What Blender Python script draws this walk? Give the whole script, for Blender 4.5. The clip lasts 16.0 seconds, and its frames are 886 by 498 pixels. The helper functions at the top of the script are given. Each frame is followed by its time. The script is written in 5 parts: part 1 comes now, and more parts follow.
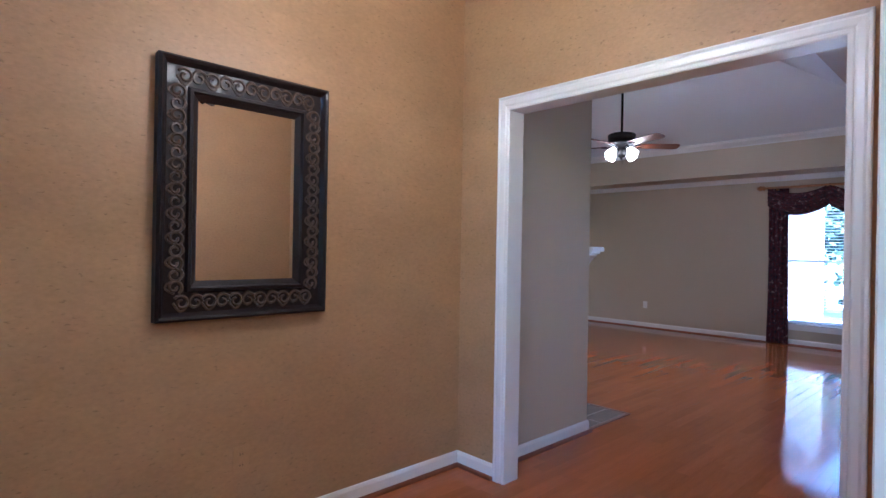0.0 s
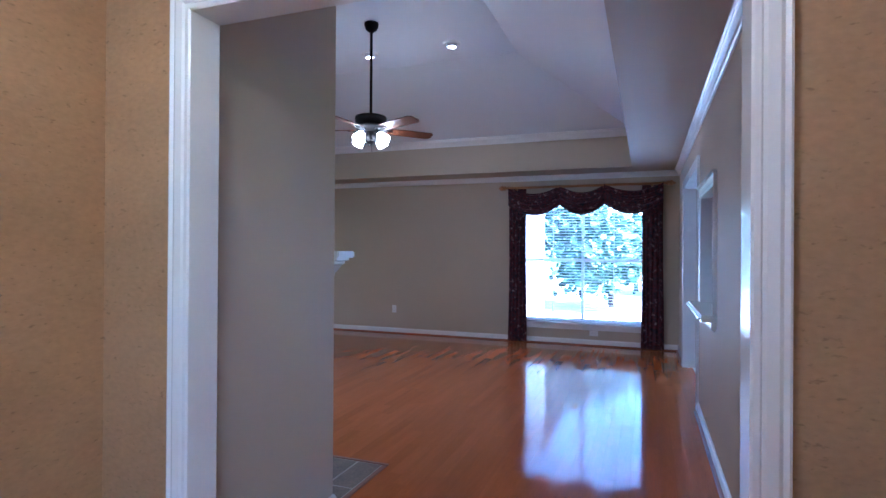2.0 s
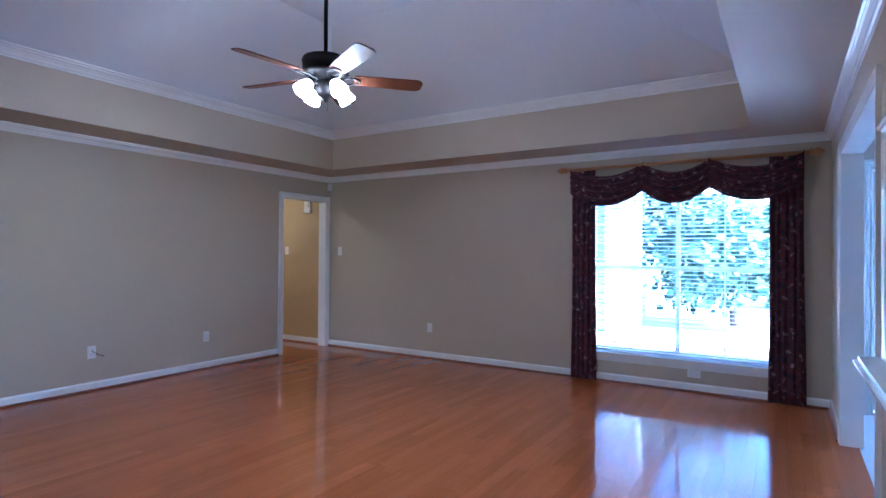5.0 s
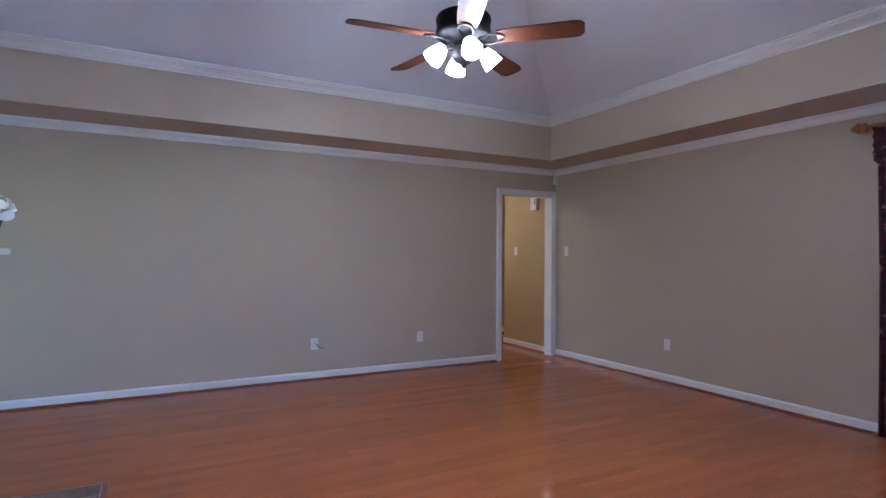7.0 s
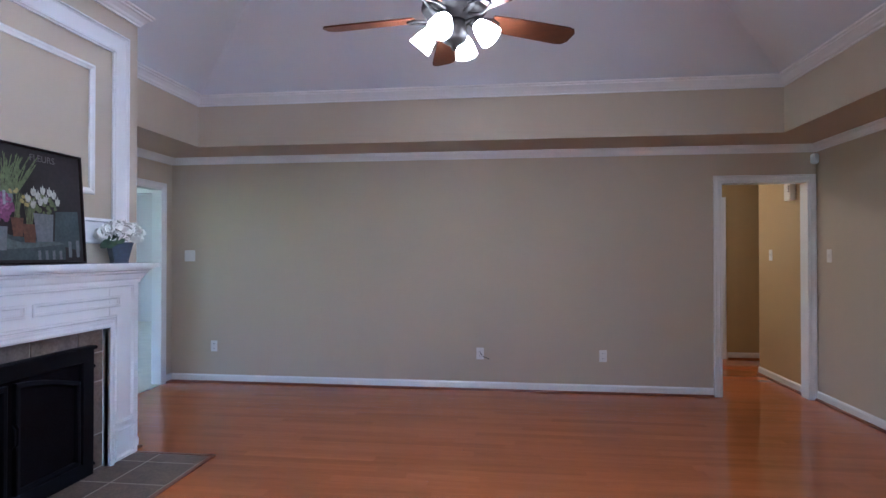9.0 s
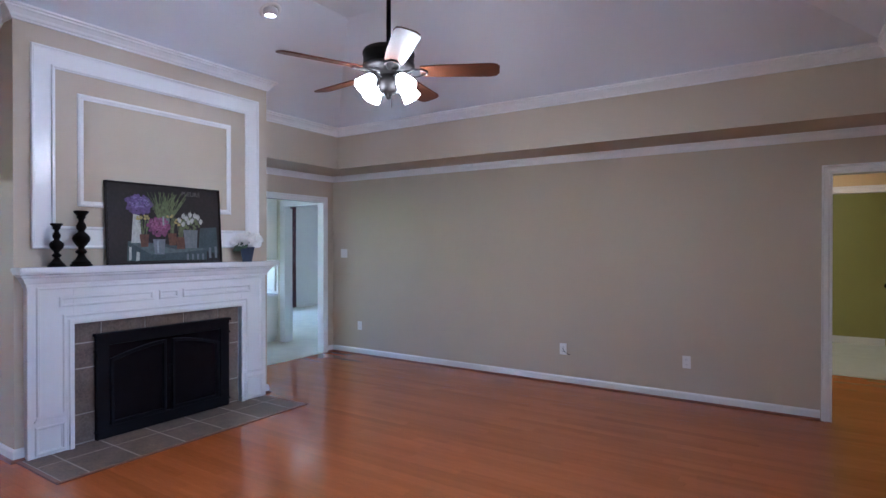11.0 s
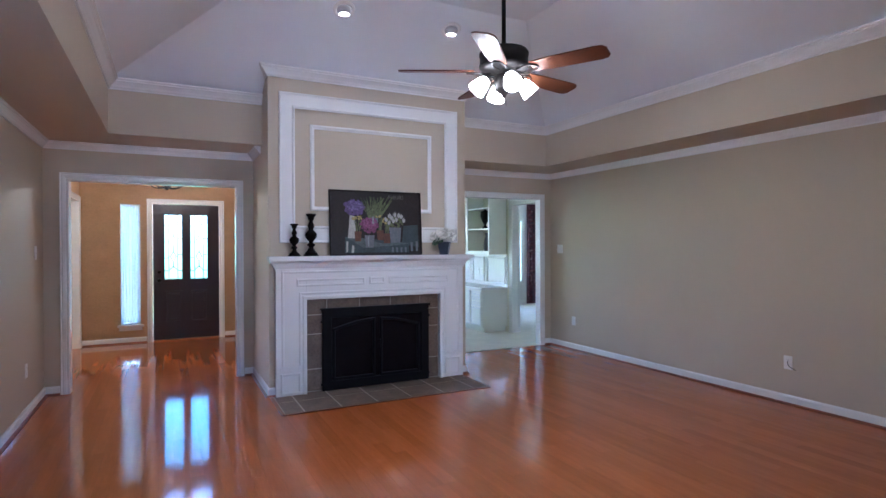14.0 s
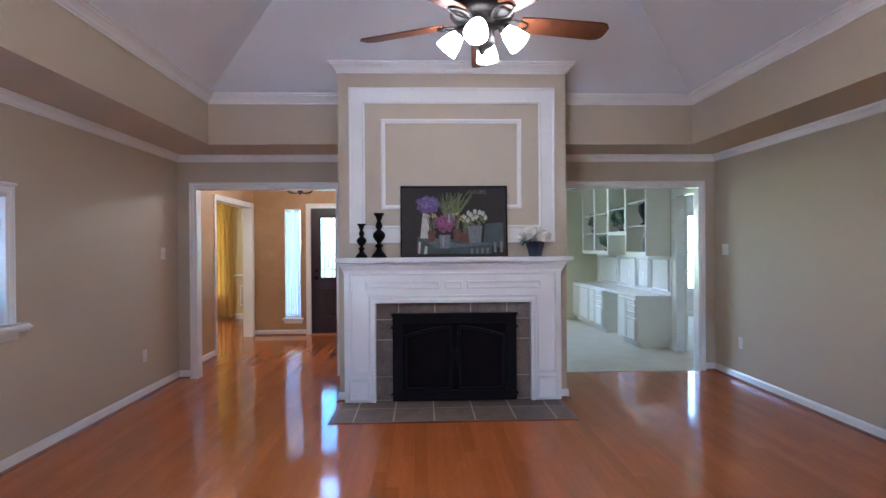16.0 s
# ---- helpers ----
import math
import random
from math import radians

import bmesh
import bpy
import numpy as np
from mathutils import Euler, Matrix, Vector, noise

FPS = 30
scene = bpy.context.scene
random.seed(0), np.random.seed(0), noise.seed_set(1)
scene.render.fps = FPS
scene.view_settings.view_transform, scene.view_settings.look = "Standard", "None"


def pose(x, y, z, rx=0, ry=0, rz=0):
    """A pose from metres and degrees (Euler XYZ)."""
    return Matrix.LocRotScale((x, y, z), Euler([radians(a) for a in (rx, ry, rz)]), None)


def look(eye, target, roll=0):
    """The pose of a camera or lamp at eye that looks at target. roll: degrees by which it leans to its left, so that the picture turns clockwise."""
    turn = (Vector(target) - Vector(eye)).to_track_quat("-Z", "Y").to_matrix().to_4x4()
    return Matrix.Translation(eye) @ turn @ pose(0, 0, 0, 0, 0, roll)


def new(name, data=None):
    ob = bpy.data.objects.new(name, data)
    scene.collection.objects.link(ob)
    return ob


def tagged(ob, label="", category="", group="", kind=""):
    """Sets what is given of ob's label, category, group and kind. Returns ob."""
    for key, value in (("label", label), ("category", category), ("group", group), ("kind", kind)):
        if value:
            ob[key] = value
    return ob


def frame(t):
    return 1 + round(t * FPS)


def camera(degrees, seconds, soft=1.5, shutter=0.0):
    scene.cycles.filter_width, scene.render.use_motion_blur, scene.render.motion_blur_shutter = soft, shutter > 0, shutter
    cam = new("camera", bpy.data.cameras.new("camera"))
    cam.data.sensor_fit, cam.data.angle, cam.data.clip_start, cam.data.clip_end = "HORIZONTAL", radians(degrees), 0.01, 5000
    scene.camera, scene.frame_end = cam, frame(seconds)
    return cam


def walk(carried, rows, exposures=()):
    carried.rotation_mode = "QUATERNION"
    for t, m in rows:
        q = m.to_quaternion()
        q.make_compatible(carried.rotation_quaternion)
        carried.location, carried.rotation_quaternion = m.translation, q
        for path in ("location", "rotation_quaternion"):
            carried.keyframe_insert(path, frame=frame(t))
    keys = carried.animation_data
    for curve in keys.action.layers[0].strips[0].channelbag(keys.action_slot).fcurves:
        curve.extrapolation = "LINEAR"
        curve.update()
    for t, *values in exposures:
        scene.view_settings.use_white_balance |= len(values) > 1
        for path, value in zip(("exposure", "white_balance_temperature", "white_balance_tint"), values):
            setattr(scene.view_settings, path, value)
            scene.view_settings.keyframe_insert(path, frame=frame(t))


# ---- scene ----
cam = camera(78.0, 16.0)
PATH = [
    (0, (0.587, 0.65, 1.27), (1.963, 2.101, 1.269), 1.0),
    (0.5, (0.756, 0.803, 1.249), (2.284, 2.094, 1.26), 0.7),
    (1, (0.934, 0.989, 1.243), (2.589, 2.112, 1.251), 0.8),
    (1.5, (1.227, 1.146, 1.259), (3.04, 1.989, 1.266), 0.7),
    (2, (1.6, 1.266, 1.308), (3.474, 1.963, 1.314), 0.4),
    (2.5, (1.955, 1.359, 1.314), (3.841, 2.025, 1.321), 0.3),
    (3, (2.382, 1.375, 1.293), (4.27, 2.034, 1.298), 0.3),
    (3.2, (2.537, 1.395, 1.296), (4.427, 2.05, 1.301), 0.3),
    (5.5, (3.904, 1.119, 1.315), (5.46, 2.376, 1.337), 0.4),
    (6, (4.093, 1.085, 1.295), (5.472, 2.533, 1.319), 0.4),
    (6.5, (4.377, 1.108, 1.293), (5.547, 2.73, 1.318), 0.5),
    (7, (4.808, 1.163, 1.273), (5.751, 2.926, 1.299), 0.3),
    (7.5, (5.182, 1.135, 1.355), (5.821, 3.03, 1.365), 0.3),
    (8, (5.604, 1.278, 1.369), (5.926, 3.252, 1.381), 0.3),
    (8.5, (6.111, 1.237, 1.334), (6.14, 3.236, 1.362), 0.2),
    (8.7, (6.3, 1.233, 1.341), (6.218, 3.231, 1.366), 0.1),
    (11, (8.375, 1.236, 1.449), (7.284, 2.912, 1.437), -0.0),
    (11.5, (8.69, 1.335, 1.413), (7.401, 2.863, 1.405), -0.1),
    (12, (8.961, 1.38, 1.405), (7.501, 2.746, 1.398), -0.1),
    (12.5, (9.168, 1.383, 1.406), (7.598, 2.623, 1.398), -0.2),
    (13, (9.236, 1.394, 1.397), (7.6, 2.545, 1.389), -0.1),
    (13.5, (9.254, 1.582, 1.389), (7.542, 2.616, 1.383), -0.1),
    (14, (9.216, 1.91, 1.398), (7.428, 2.806, 1.385), -0.2),
    (14.5, (9.212, 2.268, 1.408), (7.335, 2.958, 1.394), -0.2),
    (15, (9.113, 2.672, 1.412), (7.176, 3.168, 1.397), -0.4),
    (15.5, (9.025, 3.086, 1.395), (7.05, 3.396, 1.38), -0.5),
    (16, (8.954, 3.495, 1.399), (6.955, 3.567, 1.389), -0.4),
]
EXPOSURE = [
    (0.0, 4.2, 4650, 16), (0.5, 4.18, 4550, 15), (1.5, 4.18, 4430, 14), (3.0, 4.33, 4180, 13), (6.0, 4.47, 4350, 14), (8.5, 4.45, 4700, 16),
    (11.0, 4.45, 4800, 16), (12.5, 4.44, 4740, 17), (14.0, 4.34, 4960, 16), (16.0, 4.36, 5250, 17),
]
walk(cam, [(t, look(eye, target, roll)) for t, eye, target, roll in PATH], EXPOSURE)

# ---- world and sun ----
world = bpy.data.worlds.new("sky")
scene.world = world
world.use_nodes = True
wn = world.node_tree
sky = wn.nodes.new("ShaderNodeTexSky")
sky.sky_type, sky.sun_disc = "NISHITA", False
sky.sun_elevation, sky.sun_rotation = radians(57), radians(180)
wn.links.new(sky.outputs[0], wn.nodes["Background"].inputs[0])
wn.nodes["Background"].inputs[1].default_value = 0.15
sun_data = bpy.data.lights.new("sun", "SUN")
sun_data.energy, sun_data.angle, sun_data.color = 5.0, radians(0.6), (1.0, 0.97, 0.92)
sun = new("sun", sun_data)
sun.matrix_world = look((0.5, -22, 34), (0, 0, 0))

FAN_GLOW, CAN_GLOW = 5.35, 5.7


# ---- materials ----
def material(name, colour, rough=0.5, metal=0.0, spread=0.08, scale=6.0, grain=60.0, bump=0.05, coat=0.0, stretch=(1, 1, 1), per_piece=0.0, placed=False):
    m = bpy.data.materials.new(name)
    m.use_nodes = True
    t = m.node_tree
    b = t.nodes["Principled BSDF"]
    co = t.nodes.new("ShaderNodeTexCoord")
    mp = t.nodes.new("ShaderNodeMapping")
    mp.inputs["Scale"].default_value = stretch
    if placed:
        t.links.new(t.nodes.new("ShaderNodeNewGeometry").outputs["Position"], mp.inputs[0])
    else:
        t.links.new(co.outputs["Object"], mp.inputs[0])
    n1, n2 = t.nodes.new("ShaderNodeTexNoise"), t.nodes.new("ShaderNodeTexNoise")
    for n, s in ((n1, scale), (n2, grain)):
        n.inputs["Scale"].default_value, n.inputs["Detail"].default_value = s, 5
        t.links.new(mp.outputs[0], n.inputs["Vector"])
    add = t.nodes.new("ShaderNodeMath")
    add.operation = "ADD"
    t.links.new(n1.outputs["Fac"], add.inputs[0])
    t.links.new(n2.outputs["Fac"], add.inputs[1])
    ramp = t.nodes.new("ShaderNodeMapRange")
    ramp.inputs[1].default_value, ramp.inputs[2].default_value = 0.6, 1.4
    ramp.inputs[3].default_value, ramp.inputs[4].default_value = 1 - spread, 1 + spread
    t.links.new(add.outputs[0], ramp.inputs[0])
    last = ramp.outputs[0]
    if per_piece:
        info = t.nodes.new("ShaderNodeObjectInfo")
        geo = t.nodes.new("ShaderNodeNewGeometry")
        s2 = t.nodes.new("ShaderNodeMath")
        s2.operation = "ADD"
        t.links.new(info.outputs["Random"], s2.inputs[0])
        t.links.new(geo.outputs["Random Per Island"], s2.inputs[1])
        fr = t.nodes.new("ShaderNodeMath")
        fr.operation = "FRACT"
        t.links.new(s2.outputs[0], fr.inputs[0])
        r2 = t.nodes.new("ShaderNodeMapRange")
        r2.inputs[3].default_value, r2.inputs[4].default_value = 1 - per_piece, 1 + per_piece
        t.links.new(fr.outputs[0], r2.inputs[0])
        mu = t.nodes.new("ShaderNodeMath")
        mu.operation = "MULTIPLY"
        t.links.new(last, mu.inputs[0])
        t.links.new(r2.outputs[0], mu.inputs[1])
        last = mu.outputs[0]
    sc = t.nodes.new("ShaderNodeVectorMath")
    sc.operation = "SCALE"
    sc.inputs[0].default_value = colour
    t.links.new(last, sc.inputs["Scale"])
    t.links.new(sc.outputs[0], b.inputs["Base Color"])
    rr = t.nodes.new("ShaderNodeMapRange")
    rr.inputs[3].default_value, rr.inputs[4].default_value = rough * 0.85, min(1, rough * 1.15)
    t.links.new(n1.outputs["Fac"], rr.inputs[0])
    t.links.new(rr.outputs[0], b.inputs["Roughness"])
    b.inputs["Metallic"].default_value, b.inputs["Coat Weight"].default_value = metal, coat
    b.inputs["Coat Roughness"].default_value = 0.06
    if bump:
        bu = t.nodes.new("ShaderNodeBump")
        bu.inputs["Strength"].default_value, bu.inputs["Distance"].default_value = bump, 0.01
        t.links.new(n2.outputs["Fac"], bu.inputs["Height"])
        t.links.new(bu.outputs[0], b.inputs["Normal"])
    return m


def emitter(name, colour, strength):
    m = bpy.data.materials.new(name)
    m.use_nodes = True
    b = m.node_tree.nodes["Principled BSDF"]
    b.inputs["Base Color"].default_value = (0.8, 0.8, 0.8, 1)
    b.inputs["Emission Color"].default_value = (*colour, 1)
    b.inputs["Emission Strength"].default_value = strength
    return m


def glass(name, colour=(1, 1, 1), rough=0.0, ior=1.08):
    m = bpy.data.materials.new(name)
    m.use_nodes = True
    b = m.node_tree.nodes["Principled BSDF"]
    b.inputs["Base Color"].default_value = (*colour, 1)
    b.inputs["Roughness"].default_value, b.inputs["IOR"].default_value = rough, ior
    b.inputs["Transmission Weight"].default_value = 1.0
    return m


def sheer(name, colour, through_part=0.6):
    m = bpy.data.materials.new(name)
    m.use_nodes = True
    t = m.node_tree
    b = t.nodes["Principled BSDF"]
    b.inputs["Base Color"].default_value = (*colour, 1)
    b.inputs["Roughness"].default_value = 0.8
    tr = t.nodes.new("ShaderNodeBsdfTranslucent")
    tr.inputs[0].default_value = (*colour, 1)
    mix = t.nodes.new("ShaderNodeMixShader")
    mix.inputs[0].default_value = through_part
    t.links.new(b.outputs[0], mix.inputs[1])
    t.links.new(tr.outputs[0], mix.inputs[2])
    t.links.new(mix.outputs[0], t.nodes["Material Output"].inputs[0])
    return m


def wallpaper(name):
    """Gold-tan paper with a fibrous mottle and small darker flecks."""
    m = material(name, (0.43, 0.262, 0.122), 0.5, spread=0.14, scale=3.0, grain=45.0, bump=0.08, stretch=(1, 1, 1.8))
    t = m.node_tree
    b = t.nodes["Principled BSDF"]
    src = b.inputs["Base Color"].links[0].from_socket
    co = t.nodes.new("ShaderNodeTexCoord")
    mp = t.nodes.new("ShaderNodeMapping")
    mp.inputs["Scale"].default_value = (1, 1, 2.2)
    t.links.new(co.outputs["Object"], mp.inputs[0])
    n = t.nodes.new("ShaderNodeTexNoise")
    n.inputs["Scale"].default_value, n.inputs["Detail"].default_value = 40, 6
    t.links.new(mp.outputs[0], n.inputs["Vector"])
    r = t.nodes.new("ShaderNodeMapRange")
    r.inputs[1].default_value, r.inputs[2].default_value = 0.62, 0.72
    t.links.new(n.outputs["Fac"], r.inputs[0])
    mix = t.nodes.new("ShaderNodeMix")
    mix.data_type = "RGBA"
    t.links.new(r.outputs[0], mix.inputs["Factor"])
    t.links.new(src, mix.inputs[6])
    mix.inputs[7].default_value = (0.29, 0.18, 0.085, 1)
    t.links.new(mix.outputs[2], b.inputs["Base Color"])
    return m


def floral(name):
    """Dark plum and navy cloth with blurred rose and grey flowers."""
    m = material(name, (0.06, 0.03, 0.04), 0.75, bump=0.1, grain=400)
    t = m.node_tree
    b = t.nodes["Principled BSDF"]
    co = t.nodes.new("ShaderNodeTexCoord")
    n = t.nodes.new("ShaderNodeTexNoise")
    n.inputs["Scale"].default_value, n.inputs["Detail"].default_value, n.inputs["Distortion"].default_value = 19, 4, 0.3
    t.links.new(co.outputs["Object"], n.inputs["Vector"])
    r = t.nodes.new("ShaderNodeValToRGB")
    e = r.color_ramp.elements
    e[0].position, e[0].color = 0.38, (0.010, 0.013, 0.032, 1)
    e[1].position, e[1].color = 0.45, (0.05, 0.016, 0.022, 1)
    for p, c in ((0.50, (0.13, 0.018, 0.03, 1)), (0.54, (0.020, 0.024, 0.045, 1)), (0.575, (0.07, 0.03, 0.04, 1)), (0.60, (0.24, 0.10, 0.10, 1)), (0.66, (0.34, 0.27, 0.25, 1))):
        x = e.new(p)
        x.color = c
    t.links.new(n.outputs["Color"], r.inputs[0])
    t.links.new(r.outputs[0], b.inputs["Base Color"])
    return m


M_WALL = material("beige_paint", (0.50, 0.42, 0.31), 0.6, spread=0.03, scale=1.5, grain=250, bump=0.04)
M_FOYER = wallpaper("gold_wallpaper")
M_CEIL = material("white_ceiling_paint", (0.74, 0.765, 0.79), 0.85, spread=0.02, scale=1.2, grain=180, bump=0.08)
M_TRIM = material("white_gloss_trim", (0.80, 0.79, 0.77), 0.22, spread=0.02, scale=3, grain=90, bump=0.01)
M_FLOOR = material("cherry_strip_floor", (0.42, 0.119, 0.031), 0.115, spread=0.16, scale=3.5, grain=28, bump=0.006, stretch=(0.35, 6, 6), per_piece=0.11, placed=True, coat=1.0)
M_SUB = material("dark_subfloor", (0.05, 0.02, 0.01), 0.9)
M_SHOE = material("stained_shoe_wood", (0.20, 0.06, 0.02), 0.35, spread=0.2, stretch=(4, 4, 4))
M_BLACK = material("black_metal", (0.006, 0.006, 0.010), 0.72, metal=0.0, spread=0.2, bump=0.02)
M_BRONZE = material("dark_bronze", (0.0045, 0.0036, 0.0034), 0.5, spread=0.2)
M_SLATE = material("slate_look_tile", (0.165, 0.122, 0.094), 0.6, spread=0.5, scale=7, grain=70, bump=0.12, per_piece=0.12)
M_GROUT = material("pale_grout", (0.46, 0.41, 0.35), 0.9, spread=0.1)
M_CARPET = material("cream_carpet", (0.62, 0.57, 0.46), 0.95, spread=0.12, scale=5, grain=300, bump=0.5)
M_GREEN = material("olive_green_paint", (0.34, 0.33, 0.10), 0.6, spread=0.03, grain=200)
M_CREAM = material("cream_wall_paint", (0.72, 0.69, 0.56), 0.6, spread=0.03, grain=200)
M_STUDY = material("pale_green_paint", (0.58, 0.56, 0.40), 0.6, spread=0.03, grain=200)
M_HALL = material("ochre_paint", (0.50, 0.36, 0.17), 0.6, spread=0.04, grain=200)
M_YELLOW = material("pale_yellow_paint", (0.68, 0.55, 0.30), 0.6, spread=0.03, grain=200)
M_WHITEWALL = material("off_white_paint", (0.70, 0.68, 0.66), 0.6, spread=0.03, grain=200)
M_CAB = material("cream_cabinet_paint", (0.74, 0.73, 0.64), 0.3, spread=0.02)
M_TILE = material("white_floor_tile", (0.66, 0.68, 0.68), 0.2, spread=0.06)
M_CURTAIN = floral("floral_curtain_cloth")
M_GOLDCURT = sheer("gold_curtain_cloth", (0.74, 0.50, 0.16), 0.5)
M_SHEER = sheer("white_sheer_cloth", (0.84, 0.89, 0.92), 0.62)
M_PATIO_SHEER = sheer("patio_sheer_cloth", (0.88, 0.93, 0.96), 0.82)
M_ROD = material("honey_wood_rod", (0.40, 0.19, 0.075), 0.35, spread=0.2)
M_BLIND = sheer("white_blind_slat", (0.86, 0.87, 0.88), 0.42)
M_GLASS = glass("window_glass", (0.91, 0.975, 1.0))
M_PLATE = material("white_plastic", (0.78, 0.77, 0.74), 0.3, spread=0.02, bump=0)
M_SLOT = material("dark_slot", (0.02, 0.02, 0.02), 0.6)
M_DOOR = material("dark_mahogany_paint", (0.024, 0.009, 0.015), 0.4, spread=0.3, stretch=(8, 8, 1))
M_BLADE = material("walnut_blade", (0.075, 0.024, 0.010), 0.45, spread=0.35, scale=4, grain=30, stretch=(2, 14, 14))
for m_, level in ((M_FLOOR, 0.0), (M_BLADE, 0.12), (M_BRONZE, 0.1)):
    m_.node_tree.nodes["Principled BSDF"].inputs["Specular IOR Level"].default_value = level
M_FRAME = material("black_brown_carved_wood", (0.014, 0.009, 0.009), 0.5, spread=0.4, scale=20, grain=80, bump=0.1, coat=0.08)
M_CARVE = material("bronzed_carving", (0.075, 0.045, 0.026), 0.45, metal=0.1, spread=0.5, scale=30)
M_SHADE = emitter("lit_frosted_glass", (1.0, 0.90, 0.74), FAN_GLOW)
M_CANLIGHT = emitter("lit_lamp_face", (1.0, 0.93, 0.80), CAN_GLOW)
M_MIRROR = material("silvered_glass", (0.9, 0.9, 0.9), 0.0, metal=1.0, spread=0.0, bump=0)
M_POT = material("navy_glazed_pot", (0.022, 0.03, 0.06), 0.4, spread=0.4, scale=20)
M_PETAL = material("white_petal", (0.80, 0.78, 0.72), 0.6, spread=0.06, scale=40)
M_LEAF = material("green_leaf", (0.055, 0.105, 0.06), 0.5, spread=0.4, scale=30)
M_STONE = material("pale_patio_stone", (0.77, 0.77, 0.76), 0.8, spread=0.15)
M_BARK = material("bark", (0.09, 0.06, 0.04), 0.9, spread=0.4, stretch=(6, 6, 1))
M_SIDING = material("blue_grey_siding", (0.20, 0.33, 0.40), 0.7, spread=0.08)
M_GRASS = material("lawn", (0.10, 0.17, 0.05), 0.9, spread=0.4, scale=1.5)
M_CAST = material("grey_cast_vase", (0.10, 0.10, 0.11), 0.5, spread=0.3)

M_BLACK.node_tree.nodes["Principled BSDF"].inputs["Specular IOR Level"].default_value = 0.15
M_FRAME.node_tree.nodes["Principled BSDF"].inputs["Specular IOR Level"].default_value = 0.22
M_FLOOR.node_tree.nodes["Principled BSDF"].inputs["Coat Roughness"].default_value = 0.085

# ---- mesh helpers ----
ORIGIN = {}


def thing(name, place, label, category, group="", kind=""):
    ob = new(name)
    ob.location = place
    ob.empty_display_size = 0.1
    ORIGIN[ob] = Vector(place)
    return tagged(ob, label, category, group, kind)


def part(name, bm, mat, parent=None, label="", smooth=False):
    """Links a bmesh in world places as one mesh; under a parent it moves with it."""
    me = bpy.data.meshes.new(name)
    if parent is not None:
        bmesh.ops.translate(bm, verts=bm.verts, vec=-ORIGIN[parent])
    bm.to_mesh(me)
    bm.free()
    for m in (mat if isinstance(mat, (list, tuple)) else (mat,)):
        me.materials.append(m)
    if smooth:
        for p in me.polygons:
            p.use_smooth = True
    ob = new(name, me)
    if parent is not None:
        ob.parent = parent
        ORIGIN[ob] = ORIGIN[parent]
    else:
        ORIGIN[ob] = Vector((0, 0, 0))
    if label:
        ob["label"] = label
    return ob


def structure(name, bm, mat, label="", smooth=False):
    ob = part(name, bm, mat, None, label, smooth)
    ob["kind"] = "structure"
    return ob


def add_box(bm, x0, x1, y0, y1, z0, z1, bevel=0.0):
    r = bmesh.ops.create_cube(bm, size=1)
    vs = r["verts"]
    for v in vs:
        v.co = Vector(((x0 + x1) / 2 + v.co.x * (x1 - x0), (y0 + y1) / 2 + v.co.y * (y1 - y0), (z0 + z1) / 2 + v.co.z * (z1 - z0)))
    if bevel:
        es = list({e for v in vs for e in v.link_edges})
        bmesh.ops.bevel(bm, geom=es, offset=bevel, segments=2, affect="EDGES")
    return bm


def box(x0, x1, y0, y1, z0, z1, bevel=0.0):
    return add_box(bmesh.new(), x0, x1, y0, y1, z0, z1, bevel)


def add_lathe(bm, cx, cy, prof, seg=24, m=None):
    """Turns (radius, height) points round the z axis at (cx, cy); m: a pose to set it into."""
    rings = []
    for r, z in prof:
        ring = []
        for k in range(seg):
            a = 2 * math.pi * k / seg
            p = Vector((r * math.cos(a), r * math.sin(a), z))
            p = m @ p if m is not None else p + Vector((cx, cy, 0))
            ring.append(bm.verts.new(p))
        rings.append(ring)
    for a, b in zip(rings, rings[1:]):
        for k in range(seg):
            bm.faces.new((a[k], a[(k + 1) % seg], b[(k + 1) % seg], b[k]))
    if prof[0][0] > 1e-4:
        bm.faces.new(list(reversed(rings[0])))
    if prof[-1][0] > 1e-4:
        bm.faces.new(rings[-1])
    return bm


def lathe(cx, cy, prof, seg=24, m=None):
    return add_lathe(bmesh.new(), cx, cy, prof, seg, m)


def add_sweep(bm, pts, n, prof, closed=False):
    """Runs a profile of (a, b) along points in one plane with mitred corners: a to the path's left as seen from n's tip, b along n."""
    n = Vector(n).normalized()
    pts = [Vector(p) for p in pts]
    rows = []
    count = len(pts)
    for i, p in enumerate(pts):
        prev = pts[i - 1] if (closed or i > 0) else None
        nxt = pts[(i + 1) % count] if (closed or i < count - 1) else None
        lefts = []
        if prev is not None:
            lefts.append(n.cross((p - prev).normalized()))
        if nxt is not None:
            lefts.append(n.cross((nxt - p).normalized()))
        if len(lefts) == 2:
            s = lefts[0] + lefts[1]
            left = s / max(1e-6, (1 + lefts[0].dot(lefts[1])))
        else:
            left = lefts[0]
        rows.append([bm.verts.new(p + left * a + n * b) for a, b in prof])
    m = len(prof)
    pairs = list(zip(rows, rows[1:])) + ([(rows[-1], rows[0])] if closed else [])
    for r0, r1 in pairs:
        for k in range(m):
            bm.faces.new((r0[k], r0[(k + 1) % m], r1[(k + 1) % m], r1[k]))
    if not closed:
        bm.faces.new(list(reversed(rows[0])))
        bm.faces.new(rows[-1])
    bmesh.ops.recalc_face_normals(bm, faces=bm.faces)
    return bm


